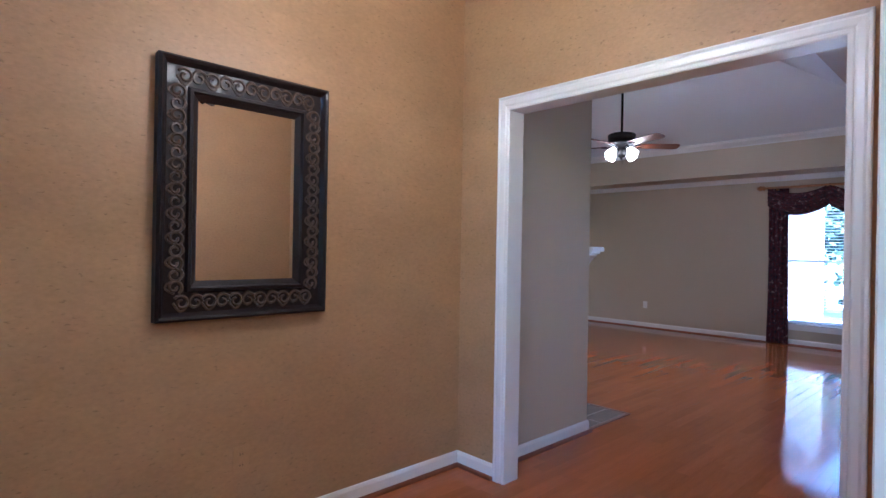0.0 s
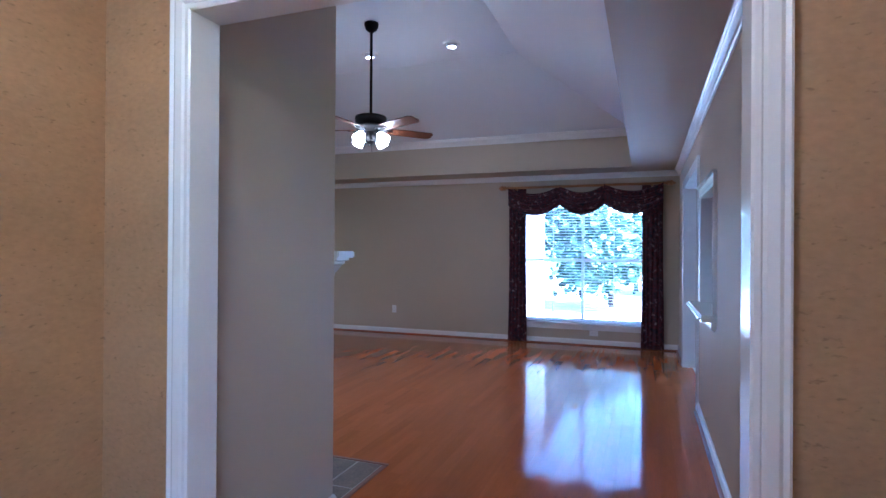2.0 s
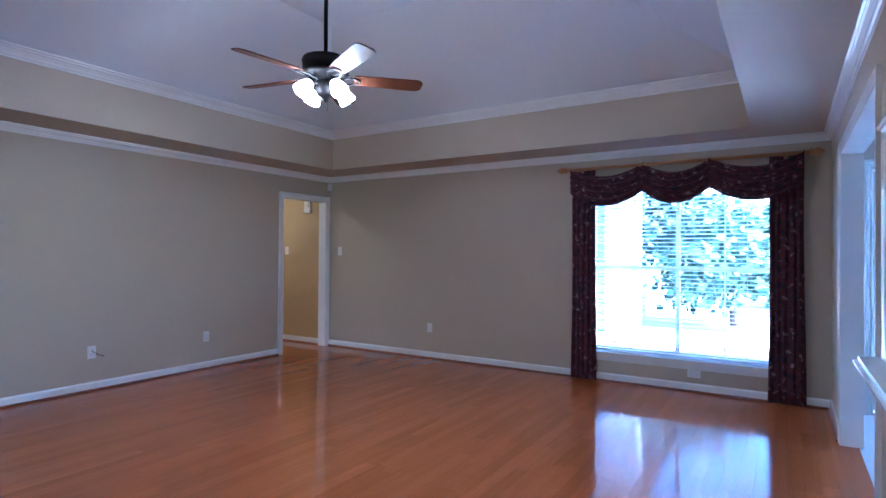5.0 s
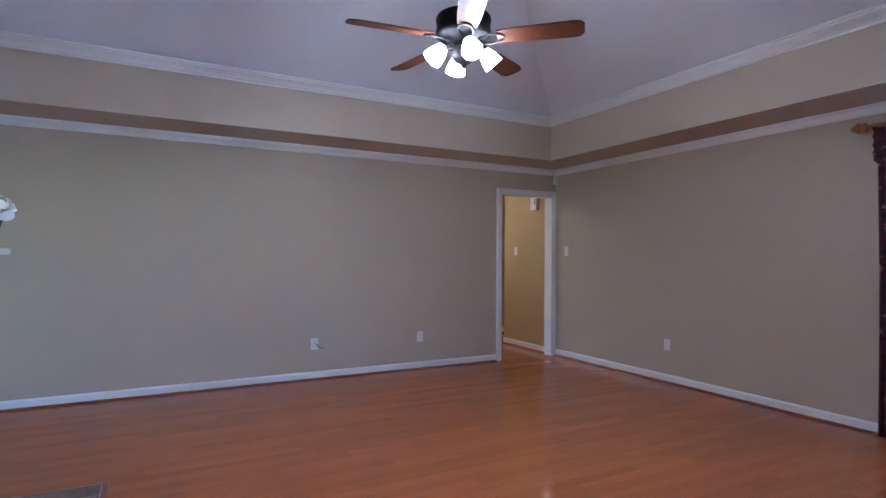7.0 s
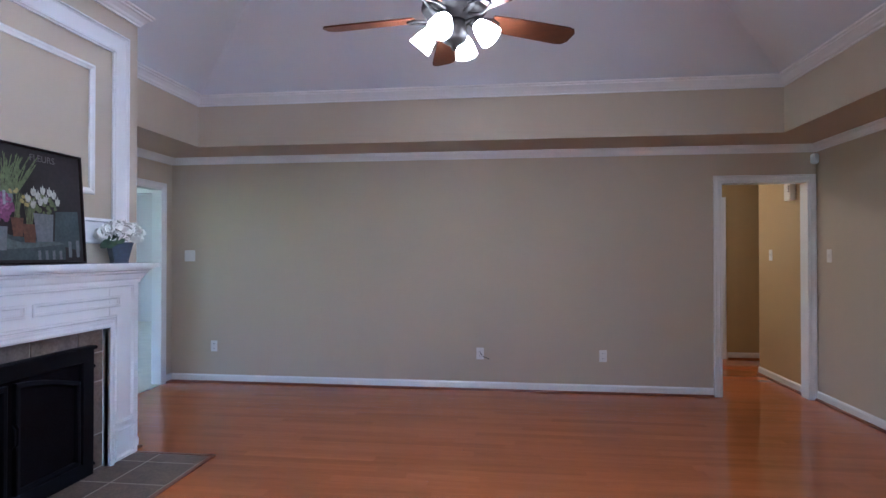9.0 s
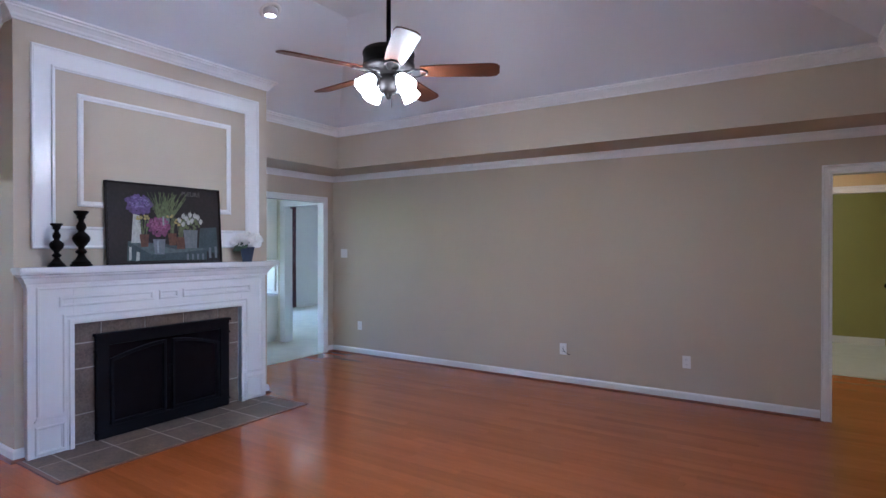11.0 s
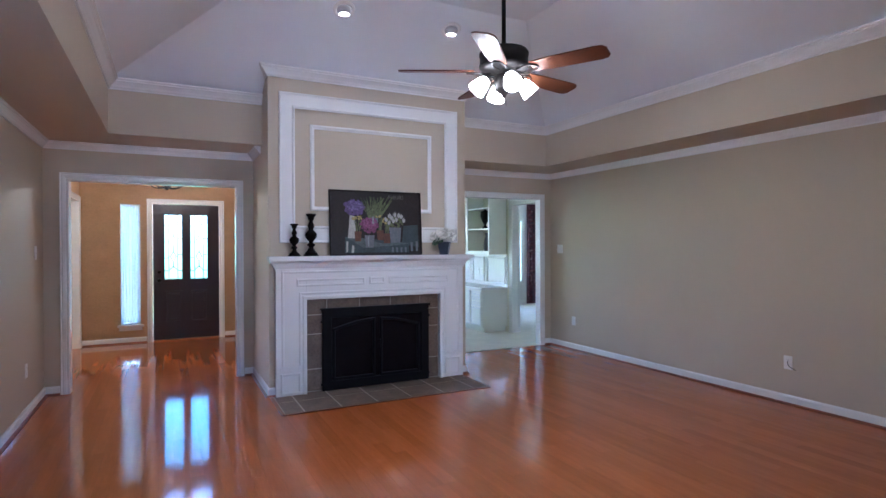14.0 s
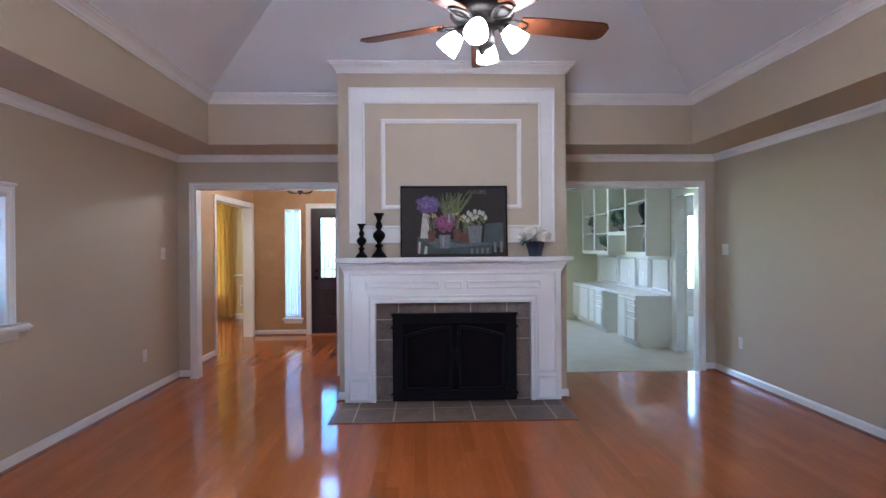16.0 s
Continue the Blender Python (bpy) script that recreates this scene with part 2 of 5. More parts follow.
def sweep(pts, n, prof, closed=False):
    return add_sweep(bmesh.new(), pts, n, prof, closed)


def tube(pts, r, seg=8):
    bm = bmesh.new()
    pts = [Vector(p) for p in pts]
    rings = []
    for i, p in enumerate(pts):
        d = (pts[min(i + 1, len(pts) - 1)] - pts[max(i - 1, 0)]).normalized()
        u = d.orthogonal().normalized() if not rings else (u - d * u.dot(d)).normalized()
        v = d.cross(u)
        rings.append([bm.verts.new(p + (u * math.cos(2 * math.pi * k / seg) + v * math.sin(2 * math.pi * k / seg)) * r) for k in range(seg)])
    for a, b in zip(rings, rings[1:]):
        for k in range(seg):
            bm.faces.new((a[k], a[(k + 1) % seg], b[(k + 1) % seg], b[k]))
    bm.faces.new(list(reversed(rings[0])))
    bm.faces.new(rings[-1])
    return bm


def wall(name, axis, a0, a1, u0, u1, z0, z1, holes, mats, label=""):
    """A wall from a0 to a1 across its thickness, u0 to u1 along, with holes (u0, u1, z0, z1) through it. mats: low side, high side, reveals."""
    us = sorted({u0, u1, *[h[0] for h in holes], *[h[1] for h in holes]})
    zs = sorted({z0, z1, *[h[2] for h in holes], *[h[3] for h in holes]})
    us, zs = [u for u in us if u0 <= u <= u1], [z for z in zs if z0 <= z <= z1]
    def solid(i, j):
        if not (0 <= i < len(us) - 1 and 0 <= j < len(zs) - 1):
            return False
        u, z = (us[i] + us[i + 1]) / 2, (zs[j] + zs[j + 1]) / 2
        return not any(h[0] < u < h[1] and h[2] < z < h[3] for h in holes)
    bm = bmesh.new()
    cache = {}
    def vert(a, u, z):
        k = (a, u, z)
        if k not in cache:
            cache[k] = bm.verts.new((a, u, z) if axis == "x" else (u, a, z))
        return cache[k]
    def face(vs, mi):
        f = bm.faces.new(vs)
        f.material_index = mi
    for i in range(len(us) - 1):
        for j in range(len(zs) - 1):
            if not solid(i, j):
                continue
            ua, ub, za, zb = us[i], us[i + 1], zs[j], zs[j + 1]
            face([vert(a0, ua, za), vert(a0, ub, za), vert(a0, ub, zb), vert(a0, ua, zb)], 0)
            face([vert(a1, ua, za), vert(a1, ub, za), vert(a1, ub, zb), vert(a1, ua, zb)], 1)
            if not solid(i - 1, j):
                face([vert(a0, ua, za), vert(a1, ua, za), vert(a1, ua, zb), vert(a0, ua, zb)], 2)
            if not solid(i + 1, j):
                face([vert(a0, ub, za), vert(a1, ub, za), vert(a1, ub, zb), vert(a0, ub, zb)], 2)
            if not solid(i, j - 1):
                face([vert(a0, ua, za), vert(a1, ua, za), vert(a1, ub, za), vert(a0, ub, za)], 2)
            if not solid(i, j + 1):
                face([vert(a0, ua, zb), vert(a1, ua, zb), vert(a1, ub, zb), vert(a0, ub, zb)], 2)
    bmesh.ops.recalc_face_normals(bm, faces=bm.faces)
    return structure(name, bm, mats, label)


# ---- plan ----
XW, XE, YS, YN = 2.98, 9.45, 0.86, 6.74      # living room faces
SOFFIT, TOP = 2.39, 3.52
YF = 0.80                                    # foyer south face
XF = 2.885                                   # foyer side of the west wall
FX, FN = 0.144, 2.92                         # foyer front and north faces
OPENING = (1.066, 2.553, 0.0, 2.025)         # foyer to living
STUDY_OPENING = (5.02, 6.545, 0.0, 2.03)
HALL_DOOR = (8.605, 9.367, 0.0, 2.035)
SOUTH_DOOR = (6.60, 8.40, 0.0, 2.03)
PASS = (5.42, 6.30, 0.92, 1.73)
WINDOW = (1.24, 2.98, 0.30, 2.08)
DINING = (0.27, 1.74, 0.0, 2.02)

wall("wall_west_foyer", "x", XF, XW, YF, 2.92, 0, 3.4, [OPENING], (M_FOYER, M_WALL, M_TRIM))
wall("wall_west_study", "x", XF, XW, 4.6, 6.86, 0, 2.6, [STUDY_OPENING], (M_CREAM, M_WALL, M_TRIM))
wall("wall_north", "y", YN, YN + 0.12, XW, XE + 0.12, 0, 2.6, [HALL_DOOR], (M_WALL, M_HALL, M_TRIM))
wall("wall_east", "x", XE, XE + 0.16, -3.2, YN, 0, 2.6, [WINDOW, (-0.75, 0.58, 0.02, 2.05), (-2.6, -1.0, 0.75, 2.05)], (M_WALL, M_SIDING, M_TRIM))
wall("wall_south", "y", YS - 0.12, YS, XW, XE, 0, 2.6, [SOUTH_DOOR, PASS], (M_WHITEWALL, M_WALL, M_TRIM))
# side rooms: walls and ceilings out of view are added to block stray daylight
# foyer
wall("wall_foyer_north", "y", FN, FN + 0.12, -0.1, XF, 0, 3.4, [], (M_FOYER, M_FOYER, M_FOYER))
wall("wall_foyer_south", "y", YF - 0.12, YF, -3.1, XF + 0.11, 0, 3.4, [DINING], (M_YELLOW, M_FOYER, M_TRIM))
FRONT = (1.70, 2.60, 0.0, 2.02)
SIDELIGHT = (1.29, 1.54, 0.27, 2.01)
TRANSOM = (1.78, 2.52, 2.30, 2.75)
wall("wall_front", "x", FX - 0.16, FX, YF, FN, 0, 3.4, [FRONT, SIDELIGHT, TRANSOM], (M_SIDING, M_FOYER, M_TRIM))
structure("ceiling_foyer", box(-0.1, 3.0, 0.68, 3.04, 3.3, 3.4), M_CEIL)
# dining
wall("wall_dining_west", "x", -2.06, -1.9, -3.4, 0.68, 0, 2.8, [(-2.1, -0.40, 0.5, 2.2)], (M_SIDING, M_YELLOW, M_TRIM))
wall("wall_dining_south", "y", -3.5, -3.4, -3.06, 3.0, 0, 2.8, [], (M_SIDING, M_YELLOW, M_TRIM))
wall("wall_dining_east", "x", 2.9, 3.0, -3.4, 0.74, 0, 2.8, [], (M_YELLOW, M_WHITEWALL, M_TRIM))
structure("ceiling_dining", box(-3.06, 3.0, -3.5, 0.68, 2.7, 2.8), M_CEIL)
# breakfast room
wall("wall_breakfast_south", "y", -3.3, -3.2, 3.0, XE + 0.16, 0, 2.6, [], (M_WHITEWALL, M_WHITEWALL, M_TRIM))
structure("ceiling_breakfast", box(3.0, XE + 0.16, -3.3, 0.74, 2.5, 2.6), M_CEIL)
structure("floor_breakfast", box(3.0, XE + 0.16, -3.3, 0.80, -0.1, -0.004), M_TILE)
# study
wall("wall_study_north", "y", 6.80, 6.90, -1.4, 2.98, 0, 2.6, [(1.94, 2.80, 0, 2.03)], (M_CREAM, M_WHITEWALL, M_TRIM))
# the hole is an unseen window opening, added to let daylight in
wall("wall_study_west", "x", -1.4, -1.3, 3.0, 7.05, 0, 2.6, [(3.6, 5.0, 0.7, 2.1)], (M_SIDING, M_STUDY, M_TRIM))
wall("wall_study_south", "y", 3.04, 3.14, -1.4, 2.98, 0, 2.6, [], (M_STUDY, M_STUDY, M_TRIM))
structure("ceiling_study", box(-1.4, 2.98, 3.0, 7.05, 2.44, 2.54), M_CEIL)
structure("floor_study", box(-1.4, 2.985, 3.04, 6.85, -0.1, 0.006), M_CARPET, "cream cut-pile carpet")
# bedroom beyond the study
wall("wall_bedroom_west", "x", -1.66, -1.5, 6.85, 11.6, 0, 2.7, [(7.5, 9.40, 0.5, 2.0)], (M_SIDING, M_WHITEWALL, M_TRIM))
wall("wall_bedroom_north", "y", 11.5, 11.6, -1.5, 5.0, 0, 2.7, [], (M_WHITEWALL, M_WHITEWALL, M_TRIM))
wall("wall_bedroom_east", "x", 4.9, 5.0, 6.86, 11.5, 0, 2.7, [], (M_WHITEWALL, M_WHITEWALL, M_TRIM))
structure("ceiling_bedroom", box(-1.66, 5.0, 6.85, 11.6, 2.6, 2.7), M_CEIL)
structure("floor_bedroom", box(-1.66, 5.0, 6.85, 11.6, -0.1, 0.004), M_CARPET, "pale cut-pile carpet")
# hall and the green room
wall("wall_hall_east", "x", 9.42, 9.54, YN + 0.12, 7.86, 0, 2.6, [], (M_HALL, M_HALL, M_HALL))
wall("wall_hall_north", "y", 8.76, 8.88, 7.0, 12.5, 0, 2.6, [(8.46, 9.32, 0, 2.03)], (M_HALL, M_GREEN, M_TRIM))
wall("wall_hall_west", "x", 6.9, 7.0, YN + 0.12, 11.6, 0, 2.6, [], (M_HALL, M_HALL, M_HALL))
wall("wall_hall_south", "y", 7.74, 7.86, 9.54, 12.5, 0, 2.6, [], (M_HALL, M_HALL, M_HALL))
wall("wall_hall_end", "x", 12.5, 12.6, 7.7, 8.9, 0, 2.6, [], (M_HALL, M_HALL, M_HALL))
structure("ceiling_hall", box(6.9, 12.6, YN + 0.12, 8.88, 2.45, 2.55), M_CEIL)
wall("wall_green_north", "y", 11.34, 11.44, 7.0, 9.6, 0, 2.6, [], (M_GREEN, M_GREEN, M_GREEN))
wall("wall_green_east", "x", 9.42, 9.52, 8.88, 11.34, 0, 2.6, [], (M_GREEN, M_GREEN, M_GREEN))
structure("ceiling_green", box(6.9, 9.6, 8.88, 11.44, 2.45, 2.55), M_CEIL)
structure("floor_green", box(6.9, 9.6, 8.80, 11.44, -0.1, -0.002), M_TILE, "pale vinyl floor")

# chimney breast with its firebox
CH = (3.98, 2.732, 4.805)
wall("chimney_front", "x", 3.84, CH[0], CH[1], CH[2], 0, 3.2, [(3.30, 4.24, 0.0, 0.74)], (M_WALL, M_WALL, M_WALL), "beige painted chimney breast")
structure("firebox_back", box(3.836, 3.845, 3.29, 4.25, 0.0, 0.75), M_SLOT)
bm = box(XW - 0.01, 3.84, CH[1], CH[2], 0, 3.2)
structure("chimney_core", bm, M_WALL, "beige painted chimney sides")

# tray ceiling: dropped soffit, fascia and a hipped vault
IX0, IX1, IY0, IY1 = 3.625, 8.903, 1.443, 6.166
for side, b in (("south", (XW, XE, YS, IY0)), ("north", (XW, XE, IY1, YN)), ("east", (IX1, XE, IY0, IY1)), ("southwest", (XW, IX0, IY0, CH[1])), ("northwest", (XW, IX0, CH[2], IY1))):
    structure("soffit_" + side, box(*b, SOFFIT, 2.96), M_WALL, "beige painted dropped ceiling border")
VZ = 2.86
FX0, FX1, FY0, FY1 = 4.92, 7.60, 2.63, 4.95
lo = [(IX0, IY0, VZ), (IX1, IY0, VZ), (IX1, IY1, VZ), (IX0, IY1, VZ)]
hi = [(FX0, FY0, TOP), (FX1, FY0, TOP), (FX1, FY1, TOP), (FX0, FY1, TOP)]
bm = bmesh.new()
rings = []
for ring, d in ((lo, 0), (hi, 0), (hi, 0.12), (lo, 0.12)):
    rings.append([bm.verts.new((x, y, z + d)) for x, y, z in ring])
for k in range(4):
    j = (k + 1) % 4
    bm.faces.new((rings[0][k], rings[0][j], rings[1][j], rings[1][k]))
    bm.faces.new((rings[3][k], rings[3][j], rings[2][j], rings[2][k]))
    bm.faces.new((rings[0][k], rings[0][j], rings[3][j], rings[3][k]))
bm.faces.new(rings[1])
bm.faces.new(rings[2])
bmesh.ops.recalc_face_normals(bm, faces=bm.faces)
structure("ceiling", bm, M_CEIL, "white hipped tray ceiling")

# ---- mouldings ----
CROWN = [(0, 0), (0.012, 0), (0.012, 0.012), (0.022, 0.02), (0.03, 0.035), (0.05, 0.055), (0.062, 0.062), (0.062, 0.072), (0.075, 0.078), (0.075, 0.09), (0, 0.09)]
def crown(name, pts, scale=1.0, closed=False):
    return structure(name, sweep(pts, (0, 0, 1), [(a * scale, b * scale) for a, b in CROWN], closed), M_TRIM, "white crown moulding")
zc = SOFFIT - 0.072
crown("trim_crown_low", [(XW, CH[1], zc), (XW, YS, zc), (XE, YS, zc), (XE, YN, zc), (XW, YN, zc), (XW, CH[2], zc)], 0.8)
crown("trim_crown_stub", [(XW + 0.55, CH[1], zc), (XW + 0.002, CH[1], zc)], 0.8)
zh = 2.775
crown("trim_crown_high", [(IX0, CH[1], zh), (IX0, IY0, zh), (IX1, IY0, zh), (IX1, IY1, zh), (IX0, IY1, zh), (IX0, CH[2], zh)], 1.05)
zk = 2.965
crown("trim_crown_chimney", [(3.70, CH[2], zk), (CH[0], CH[2], zk), (CH[0], CH[1], zk), (3.70, CH[1], zk)], 1.05)

BASE = [(0, 0), (0.014, 0), (0.014, 0.068), (0.010, 0.078), (0.006, 0.085), (0, 0.085)]
SHOE = [(0.014, 0), (0.032, 0), (0.030, 0.010), (0.024, 0.017), (0.014, 0.020)]
def base(pts, tall=1.0, shoe=True):
    structure("baseboard", sweep(pts, (0, 0, 1), [(a, b * tall) for a, b in BASE]), M_TRIM, "white painted baseboard")
    if shoe:
        structure("base_shoe", sweep(pts, (0, 0, 1), SHOE), M_SHOE, "red-brown stained base shoe")
CW = 0.075
base([(XW, CH[1], 0), (XW, OPENING[1] + CW + 0.005, 0)])
base([(XW, OPENING[0] - CW - 0.005, 0), (XW, YS, 0), (SOUTH_DOOR[0] - CW - 0.005, YS, 0)])
base([(SOUTH_DOOR[1] + CW + 0.005, YS, 0), (XE, YS, 0), (XE, YN, 0)])
base([(HALL_DOOR[0] - CW - 0.005, YN, 0), (XW, YN, 0), (XW, STUDY_OPENING[1] + CW + 0.005, 0)])
base([(XW, CH[2], 0), (CH[0], CH[2], 0), (CH[0], CH[2] - 0.065, 0)])
base([(CH[0], CH[1] + 0.065, 0), (CH[0], CH[1], 0), (XW, CH[1], 0)])
base([(XF, OPENING[1] + CW + 0.005, 0), (XF, FN, 0), (FX, FN, 0), (FX, FRONT[1] + 0.08, 0)])
base([(FX, FRONT[0] - 0.08, 0), (FX, YF, 0), (DINING[0] - 0.08, YF, 0)])
base([(DINING[1] + 0.08, YF, 0), (XF, YF, 0), (XF, OPENING[0] - CW - 0.005, 0)])
base([(9.42, 7.86, 0), (9.42, YN + 0.13, 0)][::-1])
base([(9.41, 8.76, 0), (12.4, 8.76, 0)][::-1])
base([(9.42, 11.34, 0), (7.2, 11.34, 0)], 1.2, False)
base([(-1.9, 0.68, 0), (-1.9, -3.3, 0)], 1.3, False)
base([(-1.5, 11.4, 0), (-1.5, 7.1, 0)], 1.2, False)

CASING = [(0, 0), (0, 0.012), (0.006, 0.016), (0.018, 0.016), (0.022, 0.012), (0.030, 0.017), (0.052, 0.020), (0.060, 0.016), (0.070, 0.022), (0.075, 0.020), (0.075, 0)]
def casing(name, axis, face_at, sign, u0, u1, ztop, width=1.0):
    """Moulded casing round an opening on one wall face; sign: which way the face looks."""
    n = Vector((sign, 0, 0)) if axis == "x" else Vector((0, sign, 0))
    def at(u, z):
        return Vector((face_at, u, z)) if axis == "x" else Vector((u, face_at, z))
    pts = [at(u0, 0), at(u0, ztop), at(u1, ztop), at(u1, 0)]
    left = n.cross(Vector((0, 0, 1)))
    towards = (left.y if axis == "x" else left.x) < 0
    prof = CASING if towards else [(-a, b) for a, b in CASING]
    return structure(name, sweep(pts, n, [(a * width, b) for a, b in prof]), M_TRIM, "white moulded door casing")
casing("trim_casing_living", "x", XW, 1, OPENING[0], OPENING[1], OPENING[3])
casing("trim_casing_foyer", "x", XF, -1, OPENING[0], OPENING[1], OPENING[3])
casing("trim_casing_study", "x", XW, 1, STUDY_OPENING[0], STUDY_OPENING[1], STUDY_OPENING[3])
casing("trim_casing_hall", "y", YN, -1, HALL_DOOR[0], HALL_DOOR[1], HALL_DOOR[3])
casing("trim_casing_breakfast", "y", YS, 1, SOUTH_DOOR[0], SOUTH_DOOR[1], SOUTH_DOOR[3])
casing("trim_casing_dining", "y", YF, 1, DINING[0], DINING[1], DINING[3])
casing("trim_casing_dining_inner", "y", YF - 0.12, -1, DINING[0], DINING[1], DINING[3])
casing("trim_casing_front", "x", FX, 1, FRONT[0], FRONT[1], FRONT[3])
casing("trim_casing_bedroom", "y", 6.80, -1, 1.94, 2.80, 2.03, 1.2)
casing("trim_casing_green", "y", 8.76, -1, 8.46, 9.32, 2.03)
# ---- fireplace ----
fp = thing("fireplace_surround", (4.05, 3.757, 0), "white painted wooden fireplace mantel with moulded panels", "fireplace")
YL0, YL1, YR0, YR1 = 2.784, 3.065, 4.461, 4.739
bm = box(3.982, 4.045, YL0, YL1, 0.0, 1.266, 0.003)
part("leg", bm, M_TRIM, fp)
part("leg", box(3.982, 4.045, YR0, YR1, 0.0, 1.266, 0.003), M_TRIM, fp)
part("frieze", box(3.982, 4.045, YL1, YR0, 0.892, 1.266, 0.0), M_TRIM, fp)
PANEL = [(0, 0), (0, 0.008), (0.006, 0.013), (0.014, 0.013), (0.018, 0.006), (0.026, 0.004), (0.026, 0)]
def face_panel(name, y0, y1, z0, z1, x, parent, prof=PANEL, label=""):
    pts = [(x, y0, z0), (x, y1, z0), (x, y1, z1), (x, y0, z1)]
    return part(name, sweep(pts, (1, 0, 0), prof, True), M_TRIM, parent, label)
xb = 4.044
face_panel("panel_moulding", 2.973, 3.639, 1.018, 1.090, xb, fp)
face_panel("panel_moulding", 3.685, 3.846, 1.018, 1.090, xb, fp)
face_panel("panel_moulding", 3.887, 4.559, 1.018, 1.090, xb, fp)
for y0, y1 in ((2.835, 3.0), (4.527, 4.69)):
    face_panel("leg_panel", y0 - 0.01, y1 + 0.01, 0.02, 0.215, xb, fp)
    part("leg_ledge", box(4.044, 4.062, y0 - 0.015, y1 + 0.015, 0.246, 0.262, 0.004), M_TRIM, fp)
    part("leg_ledge", box(4.044, 4.056, y0 - 0.005, y1 + 0.005, 0.264, 0.276, 0.004), M_TRIM, fp)
part("border_moulding", sweep([(xb, 2.835, 0.285), (xb, 2.835, 1.165), (xb, 4.69, 1.165), (xb, 4.69, 0.285)], (1, 0, 0), [(-a, b) for a, b in PANEL]), M_TRIM, fp)
part("border_moulding", sweep([(xb, 2.995, 0.285), (xb, 2.995, 0.965), (xb, 4.53, 0.965), (xb, 4.53, 0.285)], (1, 0, 0), [(-a, b) for a, b in PANEL]), M_TRIM, fp)
part("opening_moulding", sweep([(xb, 3.065, 0.0), (xb, 3.065, 0.892), (xb, 4.461, 0.892), (xb, 4.461, 0.0)], (1, 0, 0), [(0, -0.03), (0, 0.012), (0.012, 0.018), (0.03, 0.018), (0.036, 0.008), (0.045, 0.006), (0.045, 0)]), M_TRIM, fp)
MC = [(0, 0), (0.012, 0.0), (0.016, 0.02), (0.03, 0.03), (0.055, 0.06), (0.075, 0.07), (0.075, 0.082), (0.10, 0.086), (0.10, 0.10), (0, 0.10)]
part("bed_moulding", sweep([(3.985, YL0, 1.168), (4.045, YL0, 1.168), (4.045, YR1, 1.168), (3.985, YR1, 1.168)][::-1], (0, 0, 1), [(a * 0.62, b) for a, b in MC]), M_TRIM, fp)
bm = box(3.982, 4.152, 2.712, 4.828, 1.268, 1.302, 0.006)
part("shelf", bm, M_TRIM, fp)

tiles = thing("tile_surround", (4.0, 3.757, 0), "grey-brown slate-look tile surround with pale grout", "tiles", kind="structure")
part("grout_bed", box(3.981, 3.998, 3.065, 3.30, 0, 0.892), M_GROUT, tiles)
part("grout_bed", box(3.981, 3.998, 4.24, 4.461, 0, 0.892), M_GROUT, tiles)
part("grout_bed", box(3.981, 3.998, 3.30, 4.24, 0.74, 0.892), M_GROUT, tiles)
def tile_piece(y0, y1, z0, z1):
    g = 0.0045
    part("tile", box(3.99, 4.006, y0 + g, y1 - g, z0 + g, z1 - g, 0.002), M_SLATE, tiles)
ys = [3.065, 3.268, 3.596, 3.921, 4.251, 4.461]
for a, b in zip(ys, ys[1:]):
    tile_piece(a, b, 0.74, 0.892)
for z0, z1 in ((0.012, 0.224), (0.224, 0.557), (0.557, 0.74)):
    tile_piece(3.065, 3.30, z0, z1)
    tile_piece(4.24, 4.461, z0, z1)

hearth = thing("hearth", (4.3, 3.77, 0), "flush hearth of grey-brown slate-look tiles with a wood border", "hearth", kind="structure")
HX0, HX1, HY0, HY1 = 3.99, 4.59, 2.76, 4.71
part("grout_bed", box(HX0, HX1, HY0, HY1, -0.05, 0.0045), M_GROUT, hearth)
hy = [HY0, 2.925, 3.245, 3.575, 3.905, 4.235, 4.565, HY1]
hx = [HX0, 4.235, HX1]
for a, b in zip(hy, hy[1:]):
    for c, d in zip(hx, hx[1:]):
        part("tile", box(c + 0.0045, d - 0.0045, a + 0.0045, b - 0.0045, -0.01, 0.0055, 0.002), M_SLATE, hearth)
part("border", box(HX1, HX1 + 0.03, HY0 - 0.03, HY1 + 0.03, -0.05, 0.007, 0.003), M_SHOE, hearth)
part("border", box(3.985, HX1, HY0 - 0.03, HY0, -0.05, 0.007, 0.003), M_SHOE, hearth)
part("border", box(3.985, HX1, HY1, HY1 + 0.03, -0.05, 0.007, 0.003), M_SHOE, hearth)

# black fireplace doors
sc = thing("fireplace_screen", (4.03, 3.77, 0.008), "black metal fireplace screen with arched double doors", "fireplace screen")
S0, S1, ST = 3.215, 4.330, 0.795
part("frame", sweep([(4.012, S0, 0.012), (4.012, S1, 0.012), (4.012, S1, ST), (4.012, S0, ST)], (1, 0, 0), [(0, 0), (0, 0.036), (0.008, 0.04), (0.085, 0.04), (0.09, 0.03), (0.09, 0)], True), M_BLACK, sc)
part("top_rail", box(4.008, 4.066, S0 - 0.012, S1 + 0.012, ST - 0.018, ST + 0.004, 0.004), M_BLACK, sc)
M_MESH = material("black_wire_mesh", (0.010, 0.008, 0.011), 0.9, spread=0.3, grain=900, bump=0.6)
M_MESH.node_tree.nodes["Principled BSDF"].inputs["Specular IOR Level"].default_value = 0.05
part("mesh_curtain", box(4.014, 4.022, S0 + 0.08, S1 - 0.08, 0.09, ST - 0.08), M_MESH, sc)
